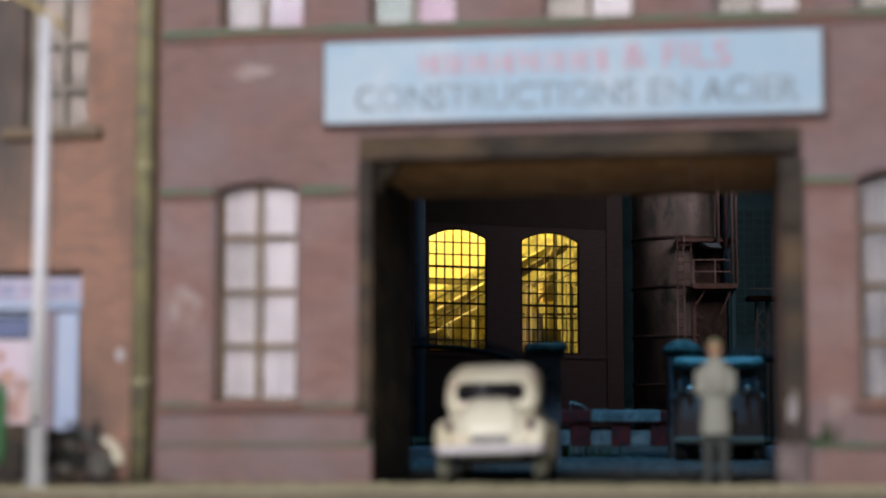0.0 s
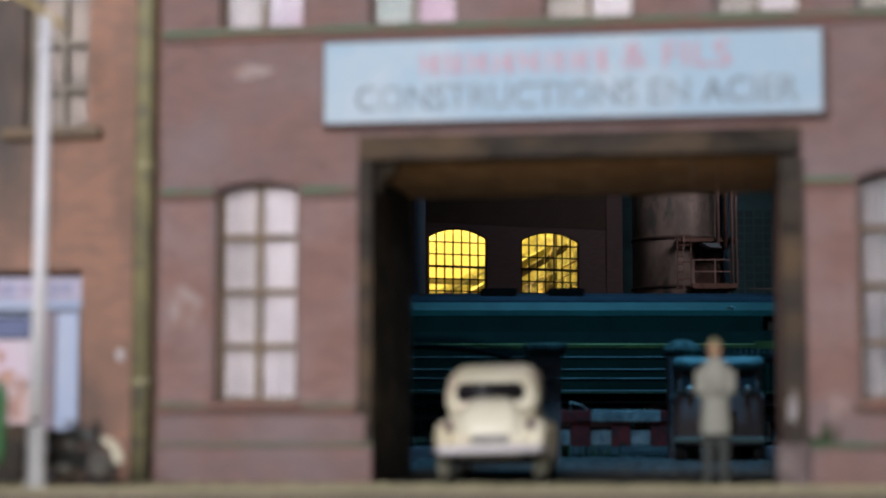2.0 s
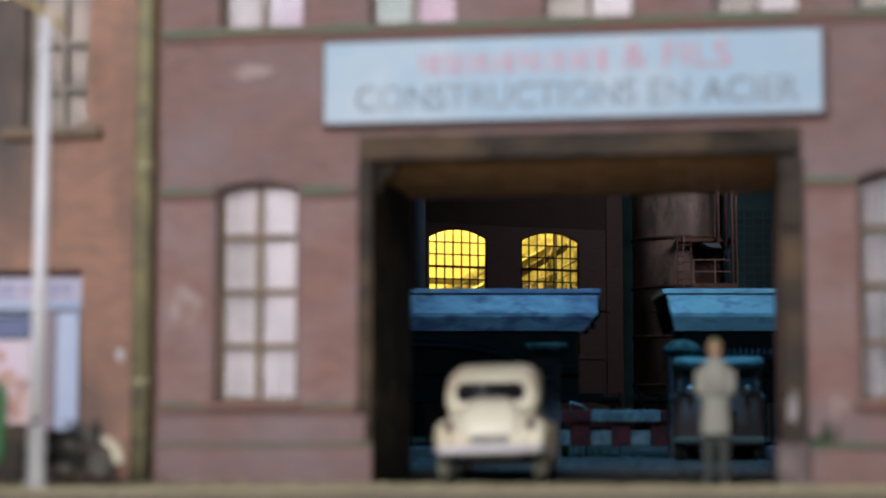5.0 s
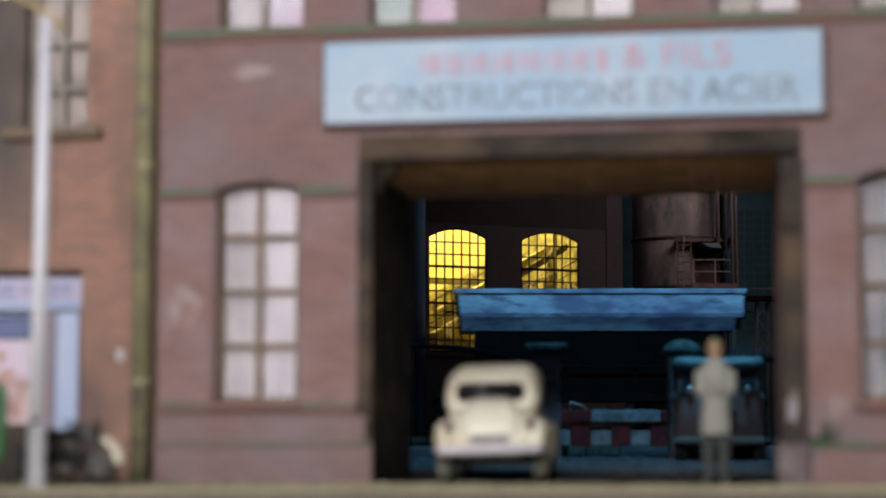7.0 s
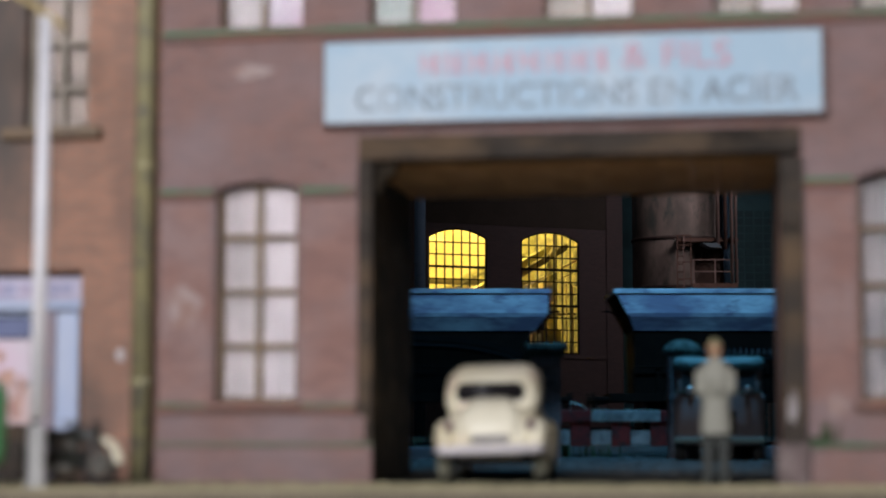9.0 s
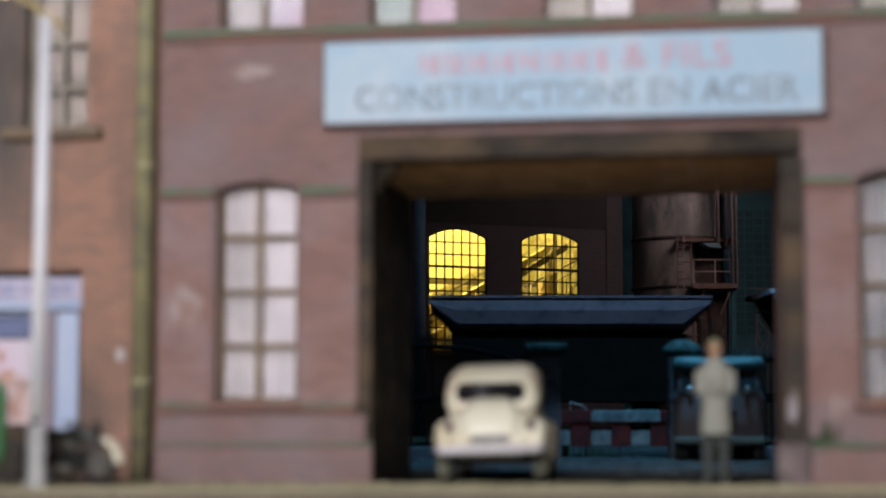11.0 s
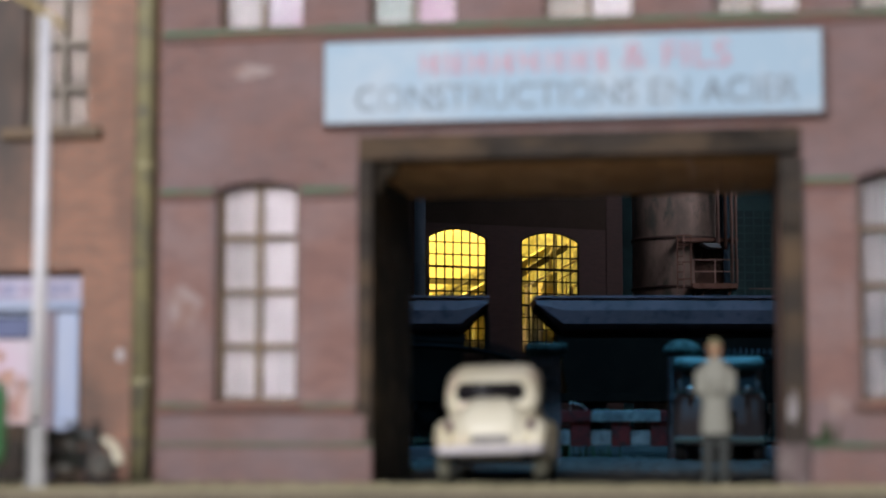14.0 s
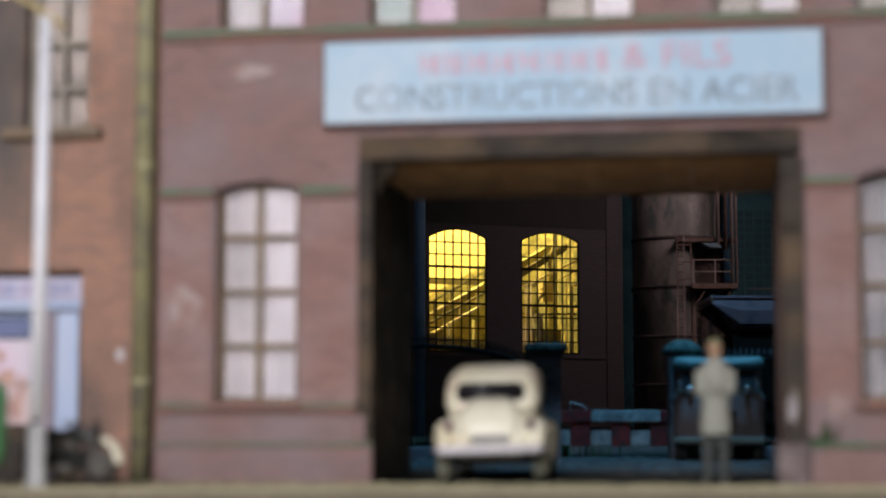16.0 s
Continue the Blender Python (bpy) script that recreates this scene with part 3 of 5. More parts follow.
part("shop_rail", box(B(), -9.2, -6.26, 0.1, 0.34, 2.18, 2.27), BLUEWHITE, shop)
part("door", box(B(), -6.63, -6.33, 0.22, 0.29, 0.62, 2.15, 0.015), BLUEWHITE, shop, "pale blue door leaf")
part("door_post", box(B(), -6.81, -6.64, 0.16, 0.34, 0.05, 2.17), LILAC_D, shop)
part("shop_window", box(B(), -9.15, -6.82, 0.3, 0.34, 0.7, 2.17), DARKGLASS, shop)
for x, z, ww, hh, mt in ((-7.7, 1.25, 0.72, 0.55, CURTAIN_P), (-7.7, 1.83, 0.74, 0.24, BLUE), (-8.6, 1.0, 0.8, 0.8, POSTER), (-7.7, 0.72, 0.72, 0.5, POSTER), (-7.72, 2.1, 0.8, 0.07, BLUEWHITE)):
    part("poster", box(B(), x, x + ww, 0.285, 0.297, z, z + hh), mt, shop, "faded shop window poster")
PEACH = paint("faded_peach_print", (0.66, 0.42, 0.33), (0.5, 0.3, 0.26), rough=0.8, scale=3.0)
for x, z, ww, hh in ((-7.5, 1.5, 0.2, 0.16), (-7.44, 1.22, 0.3, 0.2), (-7.58, 0.95, 0.22, 0.16), (-7.3, 0.78, 0.24, 0.3), (-7.16, 1.05, 0.12, 0.3)):
    pts = [(x + ww * (0.5 + 0.5 * math.cos(a) * (0.8 + 0.2 * math.sin(3 * a + x))), z + hh * (0.5 + 0.5 * math.sin(a))) for a in [i * math.tau / 18 for i in range(18)]]
    part("printed_patch", prism(B(), pts, 0.279, 0.284), PEACH, shop, "irregular peach patch of print")


# ---- street things ----
def ring(cx, y, hw, z0, z1, r, n=6):
    """A rounded upright outline across x, at depth y."""
    r = min(r, hw * 0.98, (z1 - z0) * 0.49)
    pts = []
    for cxx, czz, a0 in ((cx + hw - r, z1 - r, 0), (cx - hw + r, z1 - r, 90), (cx - hw + r, z0 + r, 180), (cx + hw - r, z0 + r, 270)):
        for i in range(n + 1):
            a = radians(a0 + 90 * i / n)
            pts.append((cxx + r * math.cos(a), y, czz + r * math.sin(a)))
    return pts


def round_car(m):
    """A small rounded saloon, its tail towards -y."""
    car = thing("car", m, "cream rounded vintage saloon car parked in the gateway", "car")
    body = [(0.0, 0.36, 0.36, 0.62), (0.05, 0.5, 0.3, 0.72), (0.3, 0.58, 0.28, 0.92), (0.8, 0.62, 0.26, 0.98), (1.6, 0.66, 0.26, 0.98), (2.8, 0.64, 0.26, 0.95), (3.5, 0.56, 0.28, 0.86), (3.85, 0.42, 0.34, 0.7), (3.95, 0.28, 0.4, 0.6)]
    part("body", smooth(loft(B(), [ring(0, y, hw, z0, z1, 0.24) for y, hw, z0, z1 in body])), CREAM, car)
    top = [(0.42, 0.4, 0.8, 1.0), (0.5, 0.6, 0.8, 1.14), (0.72, 0.635, 0.8, 1.34), (1.05, 0.64, 0.8, 1.46), (1.5, 0.64, 0.8, 1.5), (2.0, 0.62, 0.8, 1.46), (2.4, 0.59, 0.8, 1.3), (2.7, 0.55, 0.8, 0.98)]
    part("cabin", smooth(loft(B(), [ring(0, y, hw, z0, z1, 0.26) for y, hw, z0, z1 in top])), CREAM, car)
    # engine lid, humped, with louvres
    lid = [(-0.03, 0.3, 0.42, 0.66), (0.05, 0.4, 0.42, 0.84), (0.25, 0.4, 0.42, 1.0), (0.5, 0.34, 0.42, 1.08)]
    part("engine_lid", smooth(loft(B(), [ring(0, y, hw, z0, z1, 0.2) for y, hw, z0, z1 in lid])), CREAM, car)
    pane = smooth(loft(B(), [ring(-0.01, y, hw, 1.0, 1.235, 0.1) for y, hw in ((0.42, 0.45), (0.8, 0.45))]))
    part("rear_window", pane, DARKGLASS, car, "small dark rear window")
    for s in (-1, 1):
        bm = B()
        rows = [(-0.02, 0.1), (0.08, 0.2), (0.3, 0.25), (0.6, 0.25), (0.85, 0.18), (1.0, 0.08)]
        loft(bm, [ring(s * 0.585, y, w * 0.68, 0.31, 0.42 + w * 1.45, 0.16) for y, w in rows])
        part("rear_wing", smooth(bm), CREAM, car)
        bm = B()
        loft(bm, [ring(s * 0.6, y, w * 0.68, 0.26, 0.42 + w * 1.4, 0.16) for y, w in [(2.9, 0.1), (3.05, 0.22), (3.3, 0.25), (3.6, 0.22), (3.8, 0.1)]])
        part("front_wing", smooth(bm), CREAM, car)
        part("tail_light", smooth(ball(B(), (s * 0.53, -0.02, 0.7), 0.06, (0.9, 0.6, 1.1))), paint("dull_red_lens", (0.2, 0.1, 0.12), rough=0.3), car)
        for y in (0.55, 3.35):
            wheel = part("wheel", smooth(tube(B(), (s * 0.54, y, 0.3), (s * 0.72, y, 0.3), 0.3, n=24)), DUSTTYRE, car)
            part("rim", tube(B(), (s * 0.71, y, 0.3), (s * 0.735, y, 0.3), 0.17, n=20), CREAM, wheel)
        part("running_board", box(B(), s * 0.66 - 0.1, s * 0.66 + 0.1, 0.9, 2.9, 0.27, 0.32, 0.02), CREAM, car)
    bm = B()
    bent(bm, [(-0.7, 0.1, 0.4), (-0.62, -0.1, 0.4), (0, -0.13, 0.4), (0.62, -0.1, 0.4), (0.7, 0.1, 0.4)], 0.06)
    part("bumper", smooth(bm), CURTAIN, car, "white-painted bumper")
    part("number_plate", box(B(), -0.24, 0.24, -0.07, -0.045, 0.49, 0.58, 0.01), paint("grey_plate", (0.36, 0.34, 0.33)), car)
    part("underside", box(B(), -0.5, 0.5, 0.2, 3.6, 0.2, 0.34), RUBBER, car)
    return car


round_car(pose(0.59, 23.1, 0.01, 0, -1.4, -5.5) @ Matrix.Diagonal((0.95, 1, 1, 1)))


def figure_paint():
    """Hand-painted bands: boots and trousers, coat, face, cap."""
    m, t, p = nodes_of("hand_painted_figure")
    co, sep, ramp = t.nodes.new("ShaderNodeTexCoord"), t.nodes.new("ShaderNodeSeparateXYZ"), t.nodes.new("ShaderNodeValToRGB")
    mr = t.nodes.new("ShaderNodeMapRange")
    mr.inputs[2].default_value = 2 * K
    t.links.new(co.outputs["Object"], sep.inputs[0])
    t.links.new(sep.outputs["Z"], mr.inputs[0])
    t.links.new(mr.outputs[0], ramp.inputs[0])
    ramp.color_ramp.interpolation = "CONSTANT"
    e = ramp.color_ramp.elements
    e[0].position, e[0].color = 0.0, (0.05, 0.055, 0.05, 1)
    e[1].position, e[1].color = 0.3, (0.33, 0.325, 0.27, 1)
    for pos, c in ((0.77, (0.42, 0.25, 0.15, 1)), (0.85, (0.26, 0.24, 0.13, 1))):
        n = e.new(pos)
        n.color = c
    t.links.new(ramp.outputs[0], p.inputs["Base Color"])
    p.inputs["Roughness"].default_value = 0.7
    return m


def figure(m):
    """A painted model figure, arms folded, in a long work coat."""
    bm = B()
    legs = ((0, 0.1, 0.085), (0.3, 0.09, 0.08), (0.66, 0.1, 0.1))
    for s in (-1, 1):
        loft(bm, [[(s * 0.1 + r * math.cos(a), 0.9 * r * math.sin(a), z) for a in [i * math.tau / 12 for i in range(12)]] for z, q, r in legs])
        loft(bm, [[(s * 0.11 + 0.08 * math.cos(a), -0.06 + 0.15 * math.sin(a), z) for a in [i * math.tau / 12 for i in range(12)]] for z in (0.0, 0.08)])
    coat = ((0.58, 0.2, 0.15), (0.75, 0.2, 0.15), (0.95, 0.175, 0.14), (1.12, 0.19, 0.14), (1.32, 0.22, 0.14), (1.42, 0.2, 0.13), (1.48, 0.13, 0.1), (1.54, 0.075, 0.08))
    loft(bm, [[(a * math.cos(t), b * math.sin(t), z) for t in [i * math.tau / 16 for i in range(16)]] for z, a, b in coat])
    for s in (-1, 1):
        bent(bm, [(s * 0.21, 0, 1.38), (s * 0.22, -0.04, 1.12), (s * -0.08, -0.18, 1.17 + 0.03 * s)], 0.06)
    ball(bm, (0, -0.01, 1.66), 0.115, (0.88, 1, 1.18))
    ob = part("figurine", smooth(bm), figure_paint())
    fuse = ob.modifiers.new("fuse", "REMESH")
    fuse.mode, fuse.voxel_size, fuse.use_smooth_shade = "VOXEL", 0.02 * K, True
    ob.matrix_basis = at_scale(m)
    return tagged(ob, "grey-green painted standing model figure in long coat", "figurine")


figure(pose(3.38, 23.2, 0, 0, 0, -10) @ Matrix.Diagonal((0.95, 0.9, 1, 1)))


def motorbike(m):
    bike = thing("motorcycle", m, "black parked motorcycle with a pale mudguard", "motorcycle")
    for x, mt in ((-0.5, BLACKM), (0.52, BLACKM)):
        bm = B()
        n, r = 24, 0.27
        bent(bm, [(x + r * math.cos(i * math.tau / n), 0, 0.31 + r * math.sin(i * math.tau / n)) for i in range(n + 1)], 0.045, n=6)
        wheel = part("wheel", smooth(bm), RUBBER, bike)
        bm = tube(B(), (x, -0.05, 0.31), (x, 0.05, 0.31), 0.17)
        part("hub", bm, DULLSTEEL if x > 0 else UNDER, wheel)
    for x, a0, a1, mt in ((0.52, 0, 80, CREAM), (-0.5, 30, 190, BLACKM)):
        bm = B()
        loft(bm, [[(x + rr * math.cos(radians(a)), yy, 0.31 + rr * math.sin(radians(a))) for yy, rr in ((-0.09, 0.31), (-0.06, 0.36), (0.06, 0.36), (0.09, 0.31))] for a in np.linspace(a0, a1, 12)])
        part("mudguard", smooth(bm), mt, bike, "pale cream mudguard" if x > 0 else "")
    part("tank", smooth(ball(B(), (0.08, 0, 0.68), 0.2, (1.4, 0.6, 0.65))), BLACKM, bike)
    part("saddle", smooth(ball(B(), (-0.32, 0, 0.7), 0.18, (1.3, 0.7, 0.4))), RUBBER, bike)
    part("engine", box(B(), -0.2, 0.2, -0.13, 0.13, 0.22, 0.5, 0.05), BLACKM, bike)
    bm = B()
    for s in (-1, 1):
        bent(bm, [(0.52, s * 0.07, 0.31), (0.34, s * 0.07, 0.78), (0.25, s * 0.28, 0.86), (0.1, s * 0.3, 0.86)], 0.022, n=6)
    part("fork", bm, BLACKM, bike)
    part("headlamp", smooth(ball(B(), (0.42, 0, 0.72), 0.09, (0.9, 1, 1))), BLACKM, bike)
    bm = bent(B(), [(-0.5, 0, 0.31), (-0.1, 0, 0.25), (0.2, 0, 0.3), (0.35, 0, 0.74), (-0.3, 0, 0.62), (-0.5, 0, 0.31)], 0.025, n=6)
    part("frame", bm, BLACKM, bike)
    part("exhaust", smooth(tube(B(), (0.1, -0.15, 0.24), (-0.75, -0.15, 0.26), 0.045)), DULLSTEEL, bike)
    part("cylinder", smooth(tube(B(), (0.0, -0.02, 0.48), (0.03, -0.02, 0.62), 0.09)), DULLSTEEL, bike, "finned grey cylinder")
    part("number_plate", box(B(), -0.9, -0.88, -0.07, 0.07, 0.42, 0.54), DULLSTEEL, bike)
    return bike


motorbike(pose(-4.36, 22.0, 0, 0, 0, -30) @ Matrix.Scale(0.86, 4))

# lamp post with curved bracket
post = thing("street_lamp", pose(-4.62, 21.3, 0, 0, 0.1, 0) @ Matrix.Scale(1.165, 4), "white-painted street lamp with a curved bracket", "street lamp")
part("base", smooth(loft(B(), [[(r * math.cos(a), r * math.sin(a), z) for a in [i * math.tau / 20 for i in range(20)]] for z, r in ((0, 0.115), (0.05, 0.108), (0.08, 0.092), (0.56, 0.088), (0.62, 0.074))])), paint("grey_lamp_base", (0.58, 0.57, 0.56), (0.46, 0.46, 0.45)), post)
part("pole", smooth(tube(B(), (0, 0, 0.66), (-0.0, 0, 4.66), 0.074, 0.06, n=20)), STEEL_W, post)
part("bracket", smooth(bent(B(), [(0.19, 0, 4.54), (0.11, 0, 4.62), (0, 0, 4.69), (-0.15, 0, 4.79), (-0.32, 0, 4.89), (-0.5, 0, 5.0)], 0.032, n=10)), BRASS, post, "yellowed curved bracket")
head_lamp = part("shade", smooth(tube(B(), (-0.5, 0, 4.95), (-0.5, 0, 5.15), 0.24, 0.06, n=20)), STEEL_W, post)
part("bulb", smooth(ball(B(), (-0.42, 0, 4.94), 0.07)), LAMPGLOW, head_lamp, "glowing warm bulb")
# green post box by the shop
pb = thing("green_bin", pose(-5.1, 20.6, 0), "bright green rounded bin on the pavement", "bin")
part("body", smooth(loft(B(), [ring(0, y, hw, 0.22, 1.22, 0.2) for y, hw in ((-0.2, 0.2), (-0.15, 0.27), (0.15, 0.27), (0.2, 0.2))])), GREENP, pb)
part("foot", box(B(), -0.2, 0.2, -0.15, 0.15, 0, 0.23), BLACKM, pb)

# ---- yard ----
def pillar(m, domed, label):
    p = thing("gate_pillar", m, label, "pillar", "yard gate pillars")
    for i in range(9):
        o = 0.012 * math.sin(i * 2.3)
        part("stone", box(B(), -0.3 + o, 0.3 + o, -0.3, 0.3, i * 0.24 + 0.006, i * 0.24 + 0.234, 0.015), STONE, p)
    part("core", box(B(), -0.28, 0.28, -0.28, 0.28, 0, 2.16), STONE, p)
    if domed:
        part("cap", smooth(loft(B(), [[(r * math.cos(a), r * math.sin(a), z) for a in [i * math.tau / 24 for i in range(24)]] for z, r in ((2.16, 0.36), (2.22, 0.42), (2.3, 0.42), (2.4, 0.34), (2.48, 0.22), (2.52, 0.06))])), CAPST, p, "domed pale cap")
    else:
        bm = box(B(), -0.38, 0.38, -0.38, 0.38, 2.16, 2.26, 0.02)
        box(bm, -0.44, 0.44, -0.44, 0.44, 2.262, 2.42, 0.04)
        part("cap", bm, CAPST, p, "flat pale cap")
    return p


pillar(pose(2.14, 39.0, 0), False, "stone gate pillar with flat pale cap")
pillar(pose(5.0, 39.0, 0), True, "stone gate pillar with domed pale cap")


def iron_fence(m, n, step, height, tip, label):
    f = thing("iron_fence", m, label, "fence")
    part("rail", box(B(), 0, n * step, -0.03, 0.03, 0.3, 0.36), IRON, f)
    part("base_wall", box(B(), 0, n * step, -0.1, 0.1, 0, 0.28, 0.02), STONE, f)
    part("rail", bent(B(), [(i * step, 0, height(i / n) - 0.12) for i in range(n + 1)], 0.06, n=6), IRON, f)
    for i in range(n + 1):
        z = height(i / n)
        bm = tube(B(), (i * step, 0, 0.05), (i * step, 0, z), 0.02, n=6)
        bar = part("bar", bm, IRON, f)
        part("spear_tip", tube(B(), (i * step, 0, z), (i * step, 0, z + 0.14), 0.04, 0.002, n=6), tip, bar)
    return f


iron_fence(pose(-1.0, 39.0, 0), 39, 0.0715, lambda s: 2.5 - 0.42 * s ** 3, IRON, "black wrought-iron gate leaf with curved spiked top")
# this fence takes the paler, lit tip colour
iron_fence(pose(5.5, 39.2, 0), 18, 0.125, lambda s: 2.22, TIPGREY, "black wrought-iron fence with spear tips")

pole = thing("blue_post", pose(-0.72, 58, 0), "tall slim blue-grey post beside the factory hall", "post")
part("shaft", smooth(tube(B(), (0, 0, 0), (0, 0, 11), 0.17, n=16)), paint("blue_grey_post_paint", (0.24, 0.34, 0.5), rough=0.6, spec=0.2), pole)
part("foot", tube(B(), (0, 0, 0), (0, 0, 0.3), 0.19, n=16), STONE, pole)

barrier = thing("crossing_barrier", pose(0, 40.5, 0), "red and white level-crossing barrier with hanging panels", "barrier")
spans = ((2.0, 3.2, REDP), (3.2, 4.7, WHITEP), (4.7, 6.0, REDP))
for a, b, mt in spans:
    part("beam", box(B(), a, b, -0.07, 0.07, 0.8, 1.05, 0.02), mt, barrier)
for x0, x1 in ((2.76, 3.18), (3.65, 4.04), (4.49, 4.91), (5.31, 5.72)):
    part("hanging_panel", box(B(), x0, x1, -0.05, 0.05, 0.28, 0.79, 0.01), REDP, barrier, "dark red hanging panel")
for x0, x1 in ((2.1, 2.74), (3.2, 3.63), (4.06, 4.47), (4.93, 5.29)):
    part("hanging_panel", box(B(), x0, x1, -0.04, 0.04, 0.31, 0.62, 0.01), WHITEP, barrier, "white hanging panel")
part("lower_rail", box(B(), 2.0, 6.0, -0.03, 0.03, 0.64, 0.68), IRON, barrier)
for x in (2.06, 5.94):
    part("support", box(B(), x - 0.06, x + 0.06, -0.045, 0.045, 0, 0.8), IRON, barrier)
part("signal_arm", bent(B(), [(2.75, 0, 1.05), (2.75, 0, 1.22), (3.0, 0, 1.16), (3.12, 0, 1.06)], 0.02, n=6), CHROME, barrier)
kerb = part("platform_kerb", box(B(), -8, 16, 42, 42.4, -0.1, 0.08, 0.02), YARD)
tagged(kerb, "weathered stone edge along the track", "kerb", kind="structure")


def weeds(name, m, n, spread, height, material, label):
    """A clump of bent blades, each a thin folded leaf."""
    vs, fs = [], []
    for i in range(n):
        x, y, a = random.gauss(0, spread), random.gauss(0, spread * 0.6), random.uniform(0, math.tau)
        h, w = height * random.uniform(0.4, 1.0), 0.018
        lean = Vector((math.cos(a), math.sin(a), 0)) * h * random.uniform(0.1, 0.5)
        side = Vector((-math.sin(a), math.cos(a), 0)) * w
        p = Vector((x, y, 0))
        k = len(vs)
        vs += [tuple(q * K) for q in (p - side, p + side, p + lean * 0.4 + side + Vector((0, 0, h * 0.6)), p + lean * 0.4 - side + Vector((0, 0, h * 0.6)), p + lean + Vector((0, 0, h)))]
        fs += [(k, k + 1, k + 2, k + 3), (k + 3, k + 2, k + 4)]
    mesh = bpy.data.meshes.new(name)
    mesh.from_pydata(vs, [], fs)
    mesh.materials.append(material)
    ob = new(name, mesh)
    ob.matrix_basis = at_scale(m)
    return tagged(ob, label, "weeds", "weed clumps")


WEED = paint("weed_green", (0.035, 0.085, 0.035), (0.055, 0.08, 0.03), rough=0.8, scale=3.0)
for x, y, n, sp, h in ((2.62, 40.75, 36, 0.1, 0.6), (3.4, 40.9, 24, 0.15, 0.5), (-0.45, 39.6, 40, 0.1, 0.6), (2.35, 40.9, 24, 0.1, 0.5)):
    weeds("weed_clump", pose(x, y, 0), n, sp, h, WEED, "small green weed clump beside the barrier")
weeds("moss_tuft", FRONT @ pose(2.86, -0.1, 0.5), 40, 0.06, 0.1, WEED, "green moss tuft on the plinth ledge")
weeds("moss_tuft", FRONT @ pose(2.95, -0.08, 0.5), 14, 0.035, 0.3, WEED, "small green plant growing on the plinth ledge")

def van(m):
    """A bluff-fronted van facing the street."""
    v = thing("van", m, "grey vintage delivery van with light roof", "van")
    part("body", smooth(loft(B(), [ring(0, y, hw, 0.34, z1, 0.2) for y, hw, z1 in ((0.0, 0.82, 1.34), (0.06, 0.9, 1.4), (0.3, 0.93, 1.42), (3.6, 0.93, 1.42), (3.8, 0.85, 1.36))])), VANGREY, v)
    part("cab", smooth(loft(B(), [ring(0, y, hw, 1.0, z1, 0.22) for y, hw, z1 in ((0.08, 0.78, 1.5), (0.3, 0.86, 1.86), (0.7, 0.9, 1.95), (3.6, 0.9, 1.98), (3.8, 0.8, 1.9))])), VANGREY, v)
    part("roof", smooth(loft(B(), [ring(0, y, hw, 1.78, z1, 0.15) for y, hw, z1 in ((0.12, 0.66, 1.95), (0.25, 0.86, 2.02), (0.8, 0.95, 2.08), (3.6, 0.95, 2.1), (3.84, 0.86, 2.02))])), VANROOF, v, "light-coloured rounded roof")
    for s in (-1, 1):
        a, b = sorted((s * 0.06, s * 0.74))
        part("windscreen", loft(B(), [[(a, y, z0), (b, y, z0), (b, y + d, z1), (a, y + d, z1)] for y, d, z0, z1 in ((0.03, 0.16, 1.44, 1.78), (0.4, 0.16, 1.44, 1.78))]), DARKGLASS, v)
        part("headlamp", smooth(ball(B(), (s * 0.58, -0.02, 1.4), 0.085, (1, 0.8, 1))), CHROME, v, "bright chrome headlamp")
        for y in (0.7, 3.1):
            wheel = part("wheel", smooth(tube(B(), (s * 0.7, y, 0.34), (s * 0.9, y, 0.34), 0.34, n=22)), RUBBER, v)
            part("rim", tube(B(), (s * 0.89, y, 0.34), (s * 0.91, y, 0.34), 0.18, n=18), VANROOF, wheel)
    part("bumper", box(B(), -0.92, 0.92, -0.12, -0.01, 0.38, 0.5, 0.03), VANROOF, v, "pale bumper")
    part("waist_trim", box(B(), -0.88, 0.88, -0.02, 0.05, 1.345, 1.395, 0.01), VANROOF, v, "pale trim below the windscreen")
    part("grille", box(B(), -0.34, 0.34, -0.03, 0.02, 0.56, 1.0, 0.02), UNDER, v)
    part("underside", box(B(), -0.75, 0.75, 0.2, 3.7, 0.3, 0.5), UNDER, v)
    return v


van(pose(5.34, 36.2, 0, 0, 0, -8) @ Matrix.Diagonal((0.95, 1, 1, 1)))

# track bed, sleepers and rails
TY = 55.0
tagged(part("track_bed", prism(B(), [(TY - 2.4, -0.1), (TY + 2.4, -0.1), (TY + 1.6, 0.2), (TY - 1.6, 0.2)], -124, 124, "x"), BALLAST, kind="structure"), "dark stone ballast bed of the railway", "track bed")
track = thing("railway_track", pose(0, TY, 0), "railway track on dark sleepers", "track")
for s in (-0.75, 0.75):
    bm = box(B(), -124, 124, s - 0.035, s + 0.035, 0.3, 0.42)
    box(bm, -124, 124, s - 0.07, s + 0.07, 0.27, 0.3)
    part("rail", bm, RAIL, track)
bm = B()
box(bm, -0.13, 0.13, -1.25, 1.25, 0.14, 0.27)
sl = part("sleeper", bm, UNDER, track)
for i in range(-14, 40):
    o = new("sleeper", sl.data)
    o.parent = track
    o.location = (i * 0.65 * K, 0, 0)

# ---- factory hall with lit windows ----
HALL = pose(-0.47, 60.0, 0, 0, 0, 22)
hall = thing("factory_hall", HALL, "dark brick factory hall with glowing arched windows", "building")
HW = [(0.0, 2.06, 3.1, 7.14), (3.29, 5.41, 3.1, 7.14)]
